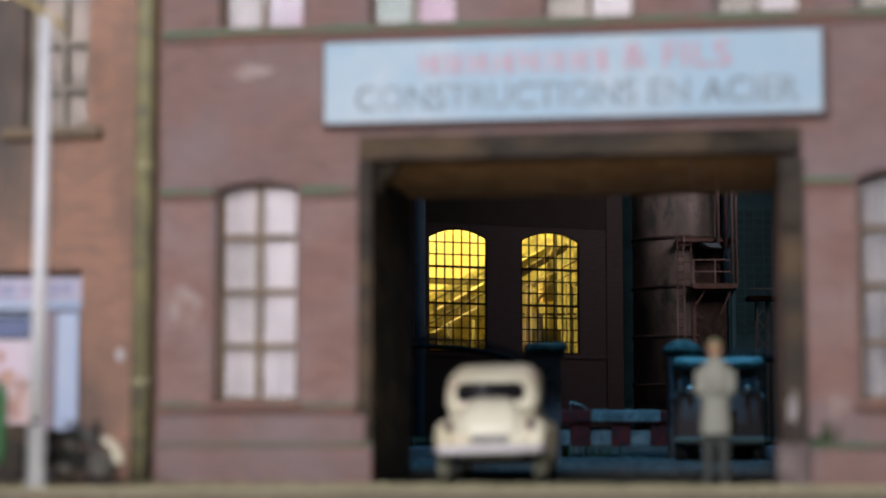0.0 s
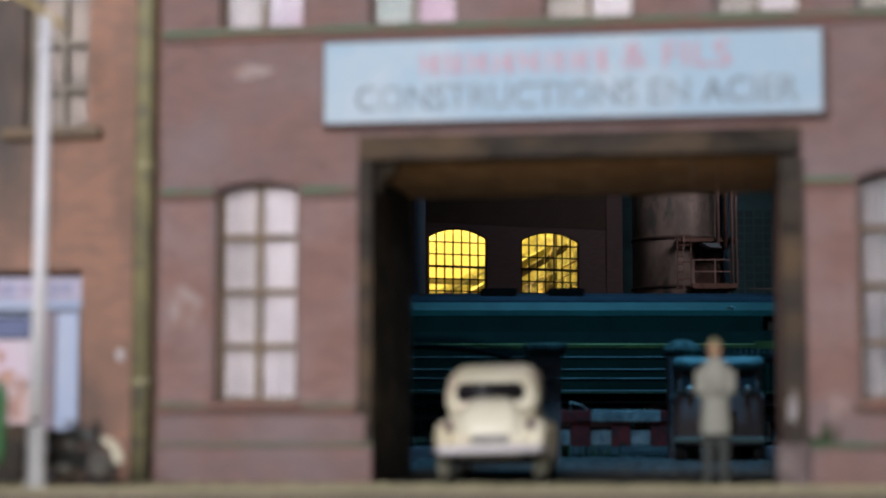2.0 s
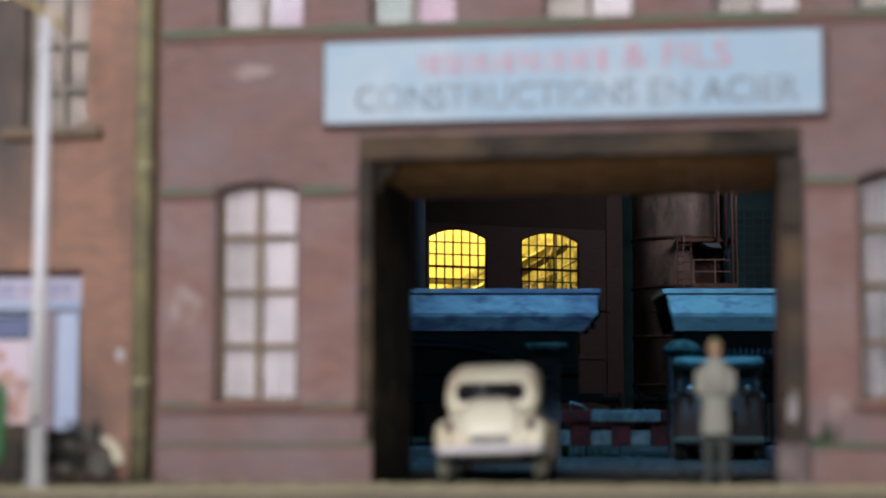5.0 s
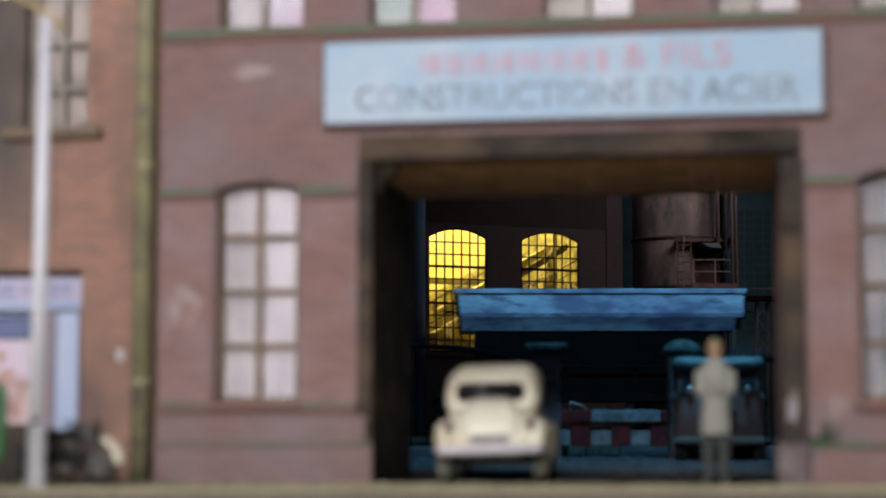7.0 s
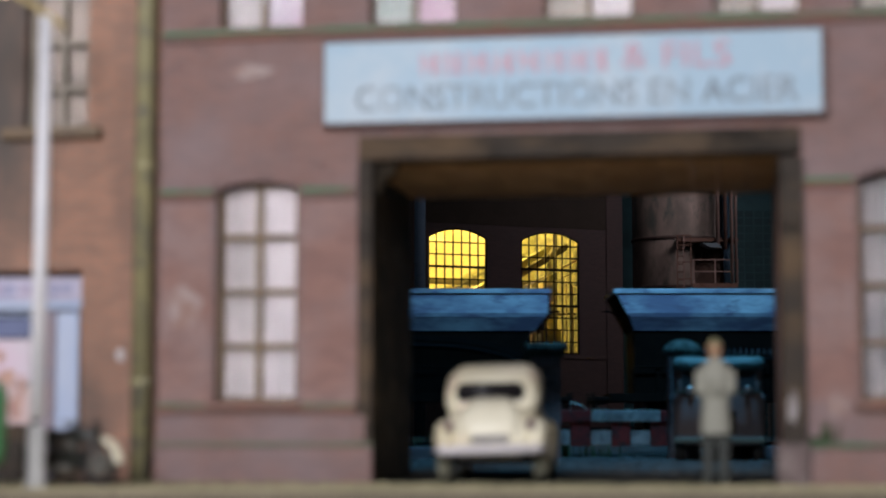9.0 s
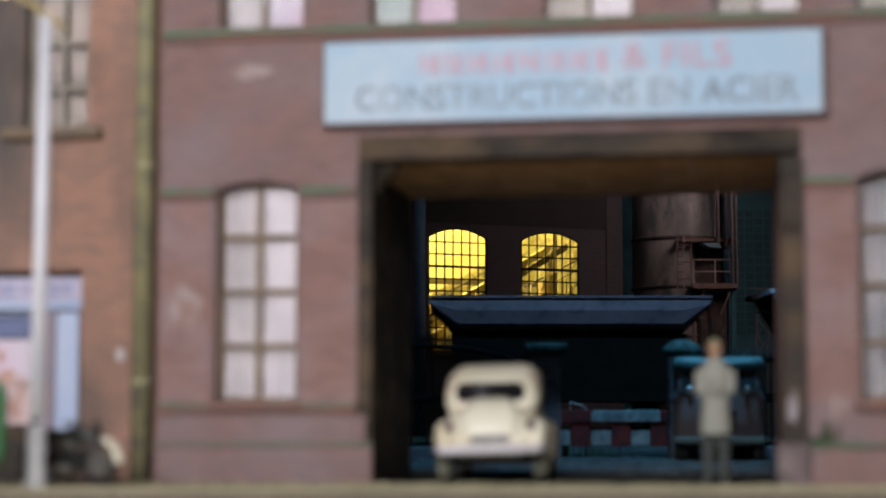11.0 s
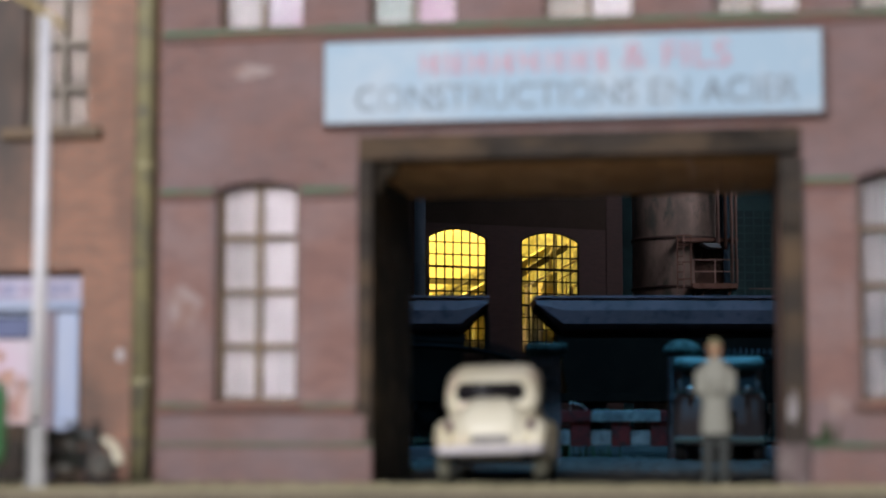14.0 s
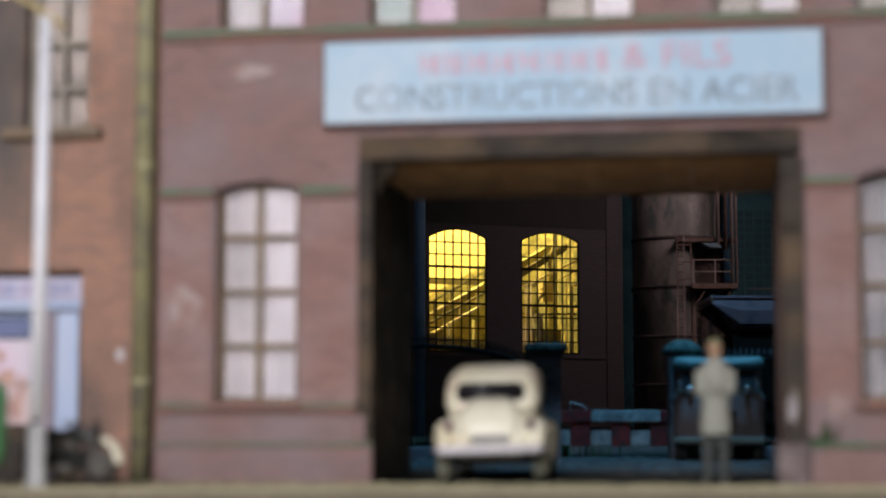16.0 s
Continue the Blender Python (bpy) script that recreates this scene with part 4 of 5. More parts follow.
CELL = 0.398   # height of one row of panes
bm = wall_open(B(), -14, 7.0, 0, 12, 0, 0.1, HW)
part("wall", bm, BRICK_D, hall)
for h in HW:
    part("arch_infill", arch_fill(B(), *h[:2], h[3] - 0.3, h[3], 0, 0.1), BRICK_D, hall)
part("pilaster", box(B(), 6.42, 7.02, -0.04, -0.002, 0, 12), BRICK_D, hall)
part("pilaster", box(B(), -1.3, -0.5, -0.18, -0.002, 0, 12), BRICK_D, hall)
# almost flush band, darker brown than the brickwork below
part("cornice", box(B(), -14, 7.0, -0.014, -0.002, 7.29, 8.6), paint("dark_cornice", (0.022, 0.017, 0.013), (0.03, 0.022, 0.018), rough=0.95), hall)
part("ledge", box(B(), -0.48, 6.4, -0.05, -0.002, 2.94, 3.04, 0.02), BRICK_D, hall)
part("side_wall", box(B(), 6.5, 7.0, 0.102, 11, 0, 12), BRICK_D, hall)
for x0, x1, z0, z1 in HW:
    bm = B()
    n = 16
    for i in range(n):
        u, v = -1 + 2 * i / n, -1 + 2 * (i + 1) / n
        m_, h_ = (x0 + x1) / 2, (x1 - x0) / 2
        tube(bm, (m_ + h_ * u, 0.12, z1 - 0.3 * u * u - 0.02), (m_ + h_ * v, 0.12, z1 - 0.3 * v * v - 0.02), 0.022, n=6)
    box(bm, x0, x0 + 0.04, 0.08, 0.16, z0, z1 - 0.3), box(bm, x1 - 0.04, x1, 0.08, 0.16, z0, z1 - 0.3), box(bm, x0, x1, 0.08, 0.16, z0, z0 + 0.05)
    win = part("window", bm, IRON, hall, "tall arched steel window lit yellow from inside", m=pose(0, -0.07, 0))
    pane = None
    for i in range(7):
        for j in range(10):
            top = z1 - 0.3 * abs(2 * (i + 0.5) / 7 - 1) ** 2
            zb = z0 + CELL * j
            if zb + CELL - 0.02 > top:
                continue
            if pane is None:
                pane = part("pane", box(B(), 0.02, (x1 - x0) / 7 - 0.02, 0.12, 0.128, 0.02, CELL - 0.02), GLASS, win)
                o = pane
            else:
                o = new("pane", pane.data)
                o.parent = win
            o.visible_shadow = False
            o.matrix_basis = at_scale(pose(x0 + (x1 - x0) * i / 7, 0, zb))
    for i in range(1, 7):
        x = x0 + (x1 - x0) * i / 7
        part("glazing_bar", box(B(), x - 0.018, x + 0.018, 0.1, 0.15, z0, z1 - 0.3 * abs(2 * i / 7 - 1) ** 2), IRON, win)
    for i in range(1, 10):
        z = z0 + CELL * i
        t = 0.04 if i in (4, 7) else 0.02
        part("glazing_bar", box(B(), x0, x1, 0.095, 0.155, z - t, z + t), IRON, win)
# inside of the hall
inside = thing("hall_interior", HALL, "yellow-lit factory interior with stairs and pipes", "interior")
part("rear_wall", box(B(), -4, 6.45, 6.0, 6.3, 0.3, 11), HALLWALL, inside)
part("end_wall", box(B(), -4.3, -4.0, 0.12, 6.3, 0.3, 11), HALLWALL, inside)
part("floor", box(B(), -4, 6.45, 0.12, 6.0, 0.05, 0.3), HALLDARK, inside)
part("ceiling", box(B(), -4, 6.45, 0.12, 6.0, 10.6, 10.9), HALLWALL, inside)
# lower rear wall in two darker bands, painting the lamps' fade
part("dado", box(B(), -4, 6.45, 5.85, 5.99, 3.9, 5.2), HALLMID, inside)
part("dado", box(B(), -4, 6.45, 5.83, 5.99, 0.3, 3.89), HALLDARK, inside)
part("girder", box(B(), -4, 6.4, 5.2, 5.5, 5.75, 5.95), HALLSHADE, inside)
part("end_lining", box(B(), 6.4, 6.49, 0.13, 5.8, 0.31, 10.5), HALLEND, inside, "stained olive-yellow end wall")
# pipework, rails and a stair before the end wall
for pts, r, mt in (([(4.06, 1.5, 5.42), (5.2, 1.5, 5.95), (6.08, 1.5, 6.4)], 0.04, HALLSTEEL), ([(4.06, 1.5, 5.05), (5.2, 1.5, 5.6), (6.08, 1.5, 6.05)], 0.025, HALLSTEEL),
                   ([(4.15, 1.5, 0.3), (4.15, 1.5, 5.44), (4.42, 1.5, 5.58)], 0.045, HALLSTEEL), ([(4.37, 1.6, 0.3), (4.37, 1.6, 5.5)], 0.03, HALLSTEEL),
                   ([(5.65, 1.5, 0.3), (5.65, 1.5, 5.75)], 0.035, HALLSTEEL), ([(5.87, 1.5, 0.3), (5.87, 1.5, 5.5), (6.05, 1.5, 5.5)], 0.05, HALLSTEEL),
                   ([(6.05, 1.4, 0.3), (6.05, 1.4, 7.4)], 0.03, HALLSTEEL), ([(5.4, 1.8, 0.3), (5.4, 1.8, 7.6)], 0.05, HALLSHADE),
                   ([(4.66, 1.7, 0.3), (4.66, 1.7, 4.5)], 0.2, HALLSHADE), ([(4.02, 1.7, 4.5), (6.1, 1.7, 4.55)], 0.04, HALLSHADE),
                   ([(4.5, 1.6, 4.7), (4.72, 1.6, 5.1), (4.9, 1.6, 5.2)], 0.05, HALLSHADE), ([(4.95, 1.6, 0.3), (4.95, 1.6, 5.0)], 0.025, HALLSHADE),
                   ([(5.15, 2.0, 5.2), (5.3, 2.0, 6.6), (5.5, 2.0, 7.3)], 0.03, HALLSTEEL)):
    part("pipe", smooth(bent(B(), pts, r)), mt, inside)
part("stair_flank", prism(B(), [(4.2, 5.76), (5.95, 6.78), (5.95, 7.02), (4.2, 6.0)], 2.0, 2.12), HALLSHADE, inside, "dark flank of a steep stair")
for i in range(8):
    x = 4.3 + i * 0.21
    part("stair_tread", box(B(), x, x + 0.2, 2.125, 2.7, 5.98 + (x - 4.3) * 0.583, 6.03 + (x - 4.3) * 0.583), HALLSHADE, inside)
part("machine", box(B(), 5.1, 5.66, 2.2, 2.6, 4.98, 5.65, 0.04), HALLSTEEL, inside)
part("machine", box(B(), 4.05, 4.45, 1.7, 2.1, 0.3, 4.15, 0.03), HALLSTEEL, inside)
part("machine", box(B(), 4.85, 5.6, 1.8, 2.3, 0.3, 4.0, 0.05), HALLMID, inside)
part("girder", box(B(), -4, 2.6, 4.2, 4.4, 5.35, 5.45), HALLSTEEL, inside)
part("stair_flight", prism(B(), [(-0.6, 3.3), (6.4, 7.2), (6.4, 6.85), (0.2, 3.2)], 4.2, 4.6), HALLMID, inside)
for y, dz in ((3.5, 0.0), (2.8, 0.5)):
    bm = B()
    for a, b in (((0.6, 4.1 + dz), (3.3, 5.56 + dz)), ((0.6, 3.4 + dz), (3.3, 4.86 + dz))):
        tube(bm, (a[0], y, a[1]), (b[0], y, b[1]), 0.045, n=6)
    for i in range(5):
        x = 0.7 + i * 0.62
        tube(bm, (x, y, 3.5 + dz + (x - 0.6) * 0.5), (x, y, 4.15 + dz + (x - 0.6) * 0.5), 0.03, n=6)
    # second handrail is a dimmed copy of the first
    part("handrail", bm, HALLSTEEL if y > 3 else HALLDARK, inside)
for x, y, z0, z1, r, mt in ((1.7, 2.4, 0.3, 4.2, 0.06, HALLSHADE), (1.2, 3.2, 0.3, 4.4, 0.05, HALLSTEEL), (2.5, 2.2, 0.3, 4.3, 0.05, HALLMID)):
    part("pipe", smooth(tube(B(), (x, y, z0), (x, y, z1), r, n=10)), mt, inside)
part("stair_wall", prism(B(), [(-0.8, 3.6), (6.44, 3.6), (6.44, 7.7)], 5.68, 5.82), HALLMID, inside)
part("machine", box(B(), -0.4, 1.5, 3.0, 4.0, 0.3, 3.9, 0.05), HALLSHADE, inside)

# ---- silo, platform, ladder, pipes ----
silo = thing("silo", pose(8.55, 68.2, 0), "rust-stained steel silo with riveted bands", "silo")
part("shell", smooth(tube(B(), (0, 0, 0), (0, 0, 14), 1.58, n=48)), RUSTSTEEL, silo)
for z in (2.2, 3.94, 5.72, 7.5, 9.2):
    part("band", smooth(tube(B(), (0, 0, z - 0.05), (0, 0, z + 0.05), 1.63, n=48)), paint("dark_band_steel", (0.1, 0.07, 0.065), rough=0.8), silo)
ladder = thing("caged_ladder", pose(8.42, 66.0, 0), "rusty ladder with a guard frame", "ladder")
for x in (-0.1, 0.14):
    part("stile", box(B(), x - 0.025, x + 0.025, -0.03, 0.03, 0, 7.5), PINKPIPE, ladder)
for i in range(26):
    part("rung", tube(B(), (-0.1, 0, 0.3 + i * 0.28), (0.14, 0, 0.3 + i * 0.28), 0.022, n=6), RUST, ladder)
for x in (-0.14, 0.34):
    part("guard_post", box(B(), x - 0.02, x + 0.02, -0.4, -0.36, 5.6, 7.45), RUST, ladder)
for z in (5.9, 6.5, 7.1, 7.45):
    part("guard_rail", box(B(), -0.16, 0.36, -0.42, -0.38, z - 0.02, z + 0.02), RUST, ladder)
plat = thing("service_platform", pose(8.87, 66.4, 0), "rusty steel service platform with railings", "platform")
part("deck", box(B(), 0, 1.6, -0.4, 1.0, 5.6, 5.78), RUST, plat)
for z in (6.2, 6.62):
    part("railing", box(B(), 0, 1.65, -0.4, -0.36, z - 0.018, z + 0.018), PINKPIPE, plat)
for x in (0.02, 0.78, 1.58):
    part("railing_post", box(B(), x, x + 0.04, -0.41, -0.35, 5.78, 6.62), PINKPIPE, plat)
part("deck", box(B(), -0.5, 1.65, -0.3, 0.9, 7.28, 7.4), RUST, plat)
part("hopper_hood", prism(B(), [(0.3, 7.2), (0.85, 7.2), (1.02, 7.04), (0.62, 7.04)], -0.6, 0.2), HOODGREY, plat)
for a, b in (((0.1, 5.0), (0.5, 5.6)), ((1.0, 4.7), (1.4, 5.6))):
    part("brace", tube(B(), (a[0], -0.2, a[1]), (b[0], -0.2, b[1]), 0.035, n=6), RUST, plat)
part("cabin", box(B(), 0.12, 1.32, 0.3, 1.0, 5.785, 7.27), SHEDRUST, plat, "dark rusted plating under the upper deck")
part("leg", box(B(), 1.45, 1.6, 0.2, 0.4, 0, 5.6), TEALSTEEL, plat)
part("leg", box(B(), 0.05, 0.15, 0.2, 0.4, 0, 5.6), RUST, plat)
part("shed", box(B(), 0.2, 1.3, 0.3, 1.0, 0, 5.5), SHEDRUST, plat)
for x, z0, mt, r in ((9.78, 7.0, PINKPIPE, 0.07), (10.05, 7.0, RUST, 0.06), (10.27, 5.8, PINKPIPE, 0.06), (10.42, 5.8, PINKPIPE, 0.05)):
    o = part("pipe", smooth(tube(B(), (0, 0, 0), (0, 0, 8), r, n=12)), mt, m=pose(x, 66, z0))
    tagged(o, "vertical dusty pink process pipe", "pipe", "process pipes")
o = part("duct", box(B(), -0.1, 0.1, 0, 0.2, 0, 8), paint("blue_duct_paint", (0.06, 0.14, 0.24)), m=pose(10.15, 66.4, 5.8))
tagged(o, "dark blue square duct", "duct")
# latticed steel mast and framed sheet building
MASTSTEEL = paint("dull_mast_steel", (0.14, 0.135, 0.135), (0.08, 0.08, 0.08), rough=0.7)
mast = thing("lattice_mast", pose(10.72, 63.5, 0), "dark steel lattice mast with small platform", "mast")
for x, y in ((0, 0), (0.4, 0), (0, 0.4), (0.4, 0.4)):
    part("leg", box(B(), x - 0.025, x + 0.025, y - 0.025, y + 0.025, 0, 5.0), MASTSTEEL, mast)
for i in range(8):
    z = 0.2 + i * 0.6
    part("brace", tube(B(), (0, 0, z), (0.4, 0, z + 0.6), 0.018, n=5), MASTSTEEL, mast)
    part("brace", tube(B(), (0.4, 0, z), (0, 0, z + 0.6), 0.018, n=5), MASTSTEEL, mast)
part("deck", box(B(), -0.3, 0.7, -0.3, 0.7, 5.0, 5.14), UNDER, mast)
part("railing", box(B(), -0.3, 0.7, -0.3, -0.26, 5.36, 5.4), MASTSTEEL, mast)
shed = thing("sheet_building", pose(10.9, 71, 0), "dark teal sheet-clad building with grid windows", "building")
part("wall", box(B(), 0, 12, 0, 0.3, 0, 14), TEALSTEEL, shed)
for i in range(7):
    for j in range(16):
        part("pane", box(B(), 0.3 + i * 0.36, 0.6 + i * 0.36, -0.03, -0.002, 4.2 + j * 0.3, 4.45 + j * 0.3), TEALPANE, shed)
shed2 = thing("sheet_building", pose(4.0, 74, 0), "dark teal sheet-clad building behind the silo", "building")
part("wall", box(B(), 0, 6.5, 0, 0.3, 0, 14), TEALSTEEL, shed2)
bk = part("backdrop", box(B(), -125, 125, 90, 90.5, -0.1, 40), SKYBACK, kind="structure")
tagged(bk, "dark night-blue backdrop wall", "backdrop")


# ---- single bricks of the piers beside the gateway ----
def brick_paint():
    """Fired brick, each a little different, with the wall's pale weathering over all."""
    m, t, p = nodes_of("single_fired_brick")
    info, geo, nz = t.nodes.new("ShaderNodeObjectInfo"), t.nodes.new("ShaderNodeNewGeometry"), t.nodes.new("ShaderNodeTexNoise")
    tone, wash = t.nodes.new("ShaderNodeMix"), t.nodes.new("ShaderNodeMix")
    tone.data_type = wash.data_type = "RGBA"
    tone.inputs[6].default_value, tone.inputs[7].default_value = (0.36, 0.205, 0.17, 1), (0.27, 0.155, 0.135, 1)
    wash.inputs[7].default_value = (0.38, 0.3, 0.295, 1)
    nz.inputs["Scale"].default_value, nz.inputs["Detail"].default_value = 1.1 * 87, 8
    r = t.nodes.new("ShaderNodeMapRange")
    r.inputs[1].default_value, r.inputs[2].default_value, r.inputs[4].default_value = 0.42, 0.68, 0.65
    t.links.new(geo.outputs["Position"], nz.inputs["Vector"])
    t.links.new(nz.outputs["Fac"], r.inputs[0])
    t.links.new(info.outputs["Random"], tone.inputs[0])
    t.links.new(tone.outputs[2], wash.inputs[6])
    t.links.new(r.outputs[0], wash.inputs[0])
    t.links.new(wash.outputs[2], p.inputs["Base Color"])
    p.inputs["Roughness"].default_value = 0.85
    return m


front_wall = [o for o in front.children if o.name.startswith("wall")][0]
first = {}
for x0, x1 in ((-5.19, -4.56), (-3.38, -2.69), (2.76, 3.3)):
    for j in range(33):
        z, x = 1.0 + j * 0.075, x0
        while x < x1 - 0.02:
            w = 0.105 if j % 2 and x == x0 else 0.21
            w = round(min(w, x1 - x), 3)
            if w not in first:
                first[w] = part("brick", box(B(), 0, w, 0, 0.012, 0, 0.063), brick_paint() if not first else next(iter(first.values())).data.materials[0], front_wall)
                o = first[w]
            else:
                o = new("brick", first[w].data)
                o.parent = front_wall
            o.matrix_basis = at_scale(pose(x, -0.0125 - 0.003 * random.random(), z))
            x += w + 0.012

# ---- train ----
PX = 59.86
S_KEYS = [(0, -1932), (1.0, -1472), (2.1, -966), (3.2, -460), (4.2, 0), (5.25, 458), (6.3, 912), (7.1, 1248), (7.7, 1506), (8.3, 1774), (9.2, 2181), (10.25, 2645), (11.3, 3105), (12.1, 3458), (12.9, 3815), (13.6, 4115), (14.4, 4458), (15.2, 4806), (16.0, 5155)]
TRAVEL = [(t, s / PX) for t, s in S_KEYS]   # seconds, metres that the train has gone
RZ = 0.42


def wheelset(parent, x, r=0.46):
    bm = tube(B(), (0, -0.8, 0), (0, 0.8, 0), 0.08, n=10)
    for s in (-0.75, 0.75):
        tube(bm, (0, s - 0.06, 0), (0, s + 0.06, 0), r, n=24)
        tube(bm, (0, s * 0.9 - 0.02, 0), (0, s * 0.9 + 0.02, 0), r + 0.03, n=24)
    return part("wheelset", bm, UNDER, parent, m=pose(x, 0, r))


def buffers(parent, x, s):
    for y in (-0.87, 0.87):
        bm = tube(B(), (x, y, 1.06), (x + s * 0.45, y, 1.06), 0.09, n=10)
        tube(bm, (x + s * 0.45, y, 1.06), (x + s * 0.52, y, 1.06), 0.22, n=16)
        part("buffer", smooth(bm), UNDER, parent)
    part("coupling", bent(B(), [(x, 0, 1.0), (x + s * 0.3, 0, 0.95), (x + s * 0.4, 0, 0.7)], 0.05, n=6), UNDER, parent)


def loco():
    """A round-nosed diesel locomotive, drawn about its middle, rail level at 0."""
    L = thing("locomotive", pose(0, TY, RZ), "dark green round-nosed diesel locomotive with yellow stripe", "locomotive")
    h = 7.32   # half length of the roof
    side = [(-1.42, 1.2), (1.42, 1.2), (1.45, 2.6), (1.41, 3.0), (-1.41, 3.0), (-1.45, 2.6)]
    part("body", prism(B(), side, -h - 0.1, h + 0.1, "x"), LOCOGREEN, L)
    prof = [(-1.42, 3.3), (-1.4, 3.62), (-1.27, 3.86), (-0.95, 4.05), (-0.5, 4.17), (0, 4.2), (0.5, 4.17), (0.95, 4.05), (1.27, 3.86), (1.4, 3.62), (1.42, 3.3)]
    rings = []
    ends = ((-h - 0.15, 0.93), (-h + 0.15, 0.99), (-h + 0.5, 1.0), (h - 0.5, 1.0), (h - 0.15, 0.99), (h + 0.15, 0.93))
    for x, k in ends:
        rings.append([(x, y * k, 3.3 + (z - 3.3) * k) for y, z in prof[2:9]])
    part("roof", smooth(loft(B(), rings)), LOCOTOP, L, "sooty rounded roof")
    rings = [[(x, y * k, 3.3 + (z - 3.3) * k) for y, z in ((-1.4, 3.46), (-1.41, 3.62), (-1.28, 3.858), (1.28, 3.858), (1.41, 3.62), (1.4, 3.46))] for x, k in ends]
    # band of its own colour for the lit curve of the roof edge
    part("cantrail", loft(B(), rings), LOCOROOF, L, "teal band under the roof, painted as its lit edge")
    for x0, x1, z in ((-2.34, -1.29, 4.3), (-0.37, 0.67, 4.3), (-6.35, -6.1, 4.3)):
        part("roof_hatch", box(B(), x0, x1, -0.9, 0.6, 4.05, z, 0.03), UNDER, L)
    part("upper_side", box(B(), -5.4, 5.4, -1.385, 1.385, 2.99, 3.47), LOCOGREEN, L)
    for y0, y1 in ((-1.4, -1.36), (1.36, 1.4)):
        for holes in ([(-6.95, -6.4, 3.04, 3.44), (-6.2, -5.75, 3.04, 3.44)], [(5.75, 6.2, 3.04, 3.44), (6.4, 6.95, 3.04, 3.44)]):
            a = min(q[0] for q in holes) - 0.05 if holes[0][0] < 0 else 5.401
            b = -5.401 if holes[0][0] < 0 else 7.0
            part("cab_side", wall_open(B(), a, b, 2.99, 3.47, y0, y1, holes), LOCOGREEN, L)
            for q in holes:
                pane = part("cab_window", box(B(), q[0], q[1], (y0 + y1) / 2, (y0 + y1) / 2 + 0.008, q[2], q[3]), GLASS, L)
                pane.visible_shadow = False
    for x in (-4.85, 4.85):
        part("marker_lamp", smooth(ball(B(), (x, -1.38, 3.7), 0.05, (1.6, 1, 0.8), 12)), CHROME, L, "small shiny marker lamp")
    for y in (-1.47, 1.45):
        for x0, x1 in ((-h - 0.1, -5.5), (5.5, h + 0.1)):
            part("stripe", box(B(), x0, x1, y, y + 0.02, 2.5, 2.74), DULLSTRIPE, L, "yellow-green waist stripe")
        part("stripe", box(B(), -5.499, 5.499, y, y + 0.02, 2.53, 2.62), DULLSTRIPE, L, "yellow-green waist stripe")
        part("trim_strip", box(B(), -5.499, 5.499, y - 0.004, y + 0.02, 2.624, 2.664), LINEYELLOW, L, "bright yellow metal strip")
        for z in (1.3, 1.65, 1.91, 2.26):
            part("trim_strip", box(B(), -5.5, 5.5, y - 0.004, y + 0.026, z, z + 0.035), SILVER, L)
        part("lower_line", box(B(), -h - 0.1, h + 0.1, y, y + 0.02, 1.24, 1.28), DIMLINE, L)
    for s in (-1, 1):
        # cab with raked windscreen, and the round nose before it
        def brow(z, y, d=0.0):
            """The curved cab front: how far out it stands at a height and across."""
            k = (4.05 - z) / 0.93
            return s * (h - 0.12 + 0.3 * k + (0.5 + 0.4 * k) * (1 - (y / 1.42) ** 2) + d)
        ys = [-1.4 + 2.8 * i / 14 for i in range(15)]
        rings = [[*[(brow(z, y), y * (1.0 if z < 3.7 else 0.93), z - (0.0 if z < 3.7 else 0.12 * (y / 1.4) ** 2)) for y in ys], (s * (h - 0.35), 1.25, z), (s * (h - 0.35), -1.25, z)] for z in (3.12, 3.3, 3.6, 3.88, 3.98, 4.03)]
        part("cab_front", smooth(loft(B(), rings)), NOSEGREEN, L)
        part("windscreen_band", smooth(bent(B(), [(brow(3.9, -1.36), -1.35, 3.9), (brow(3.4, -1.4), -1.41, 3.4), (brow(3.16, -1.4), -1.42, 3.16), (brow(2.6, -1.4), -1.43, 2.6), (brow(3.16, -1.4), -1.43, 3.16), *[(brow(3.16, y, 0.03), y, 3.16) for y in ys], (brow(3.4, 1.4), 1.41, 3.4), (brow(3.9, 1.36), 1.35, 3.9)], 0.075, n=8)), LOCOROOF, L)
        rings = [[(s * x, w * math.cos(a), 1.2 + (zt - 1.2) * max(0, min(1, 0.5 + 0.72 * math.sin(a)))) for a in [i * math.tau / 24 for i in range(24)]] for x, w, zt in ((h - 0.1, 1.4, 3.16), (h + 0.5, 1.37, 3.15), (h + 1.0, 1.33, 3.1), (h + 1.4, 1.24, 3.0), (h + 1.7, 1.02, 2.82), (h + 1.85, 0.7, 2.6), (h + 1.9, 0.3, 2.3))]
        # rear nose in the lit green, front nose in the shaded copy
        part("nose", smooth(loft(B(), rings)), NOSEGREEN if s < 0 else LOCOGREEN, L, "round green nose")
        for y in (-1.44, 1.42):
            part("cab_pillar", prism(B(), [(s * 7.53, 3.52), (s * 7.19, 3.52), (s * 7.46, 2.74), (s * 7.85, 2.74)], y, y + 0.02), LOCOROOF, L, "raked teal windscreen pillar")
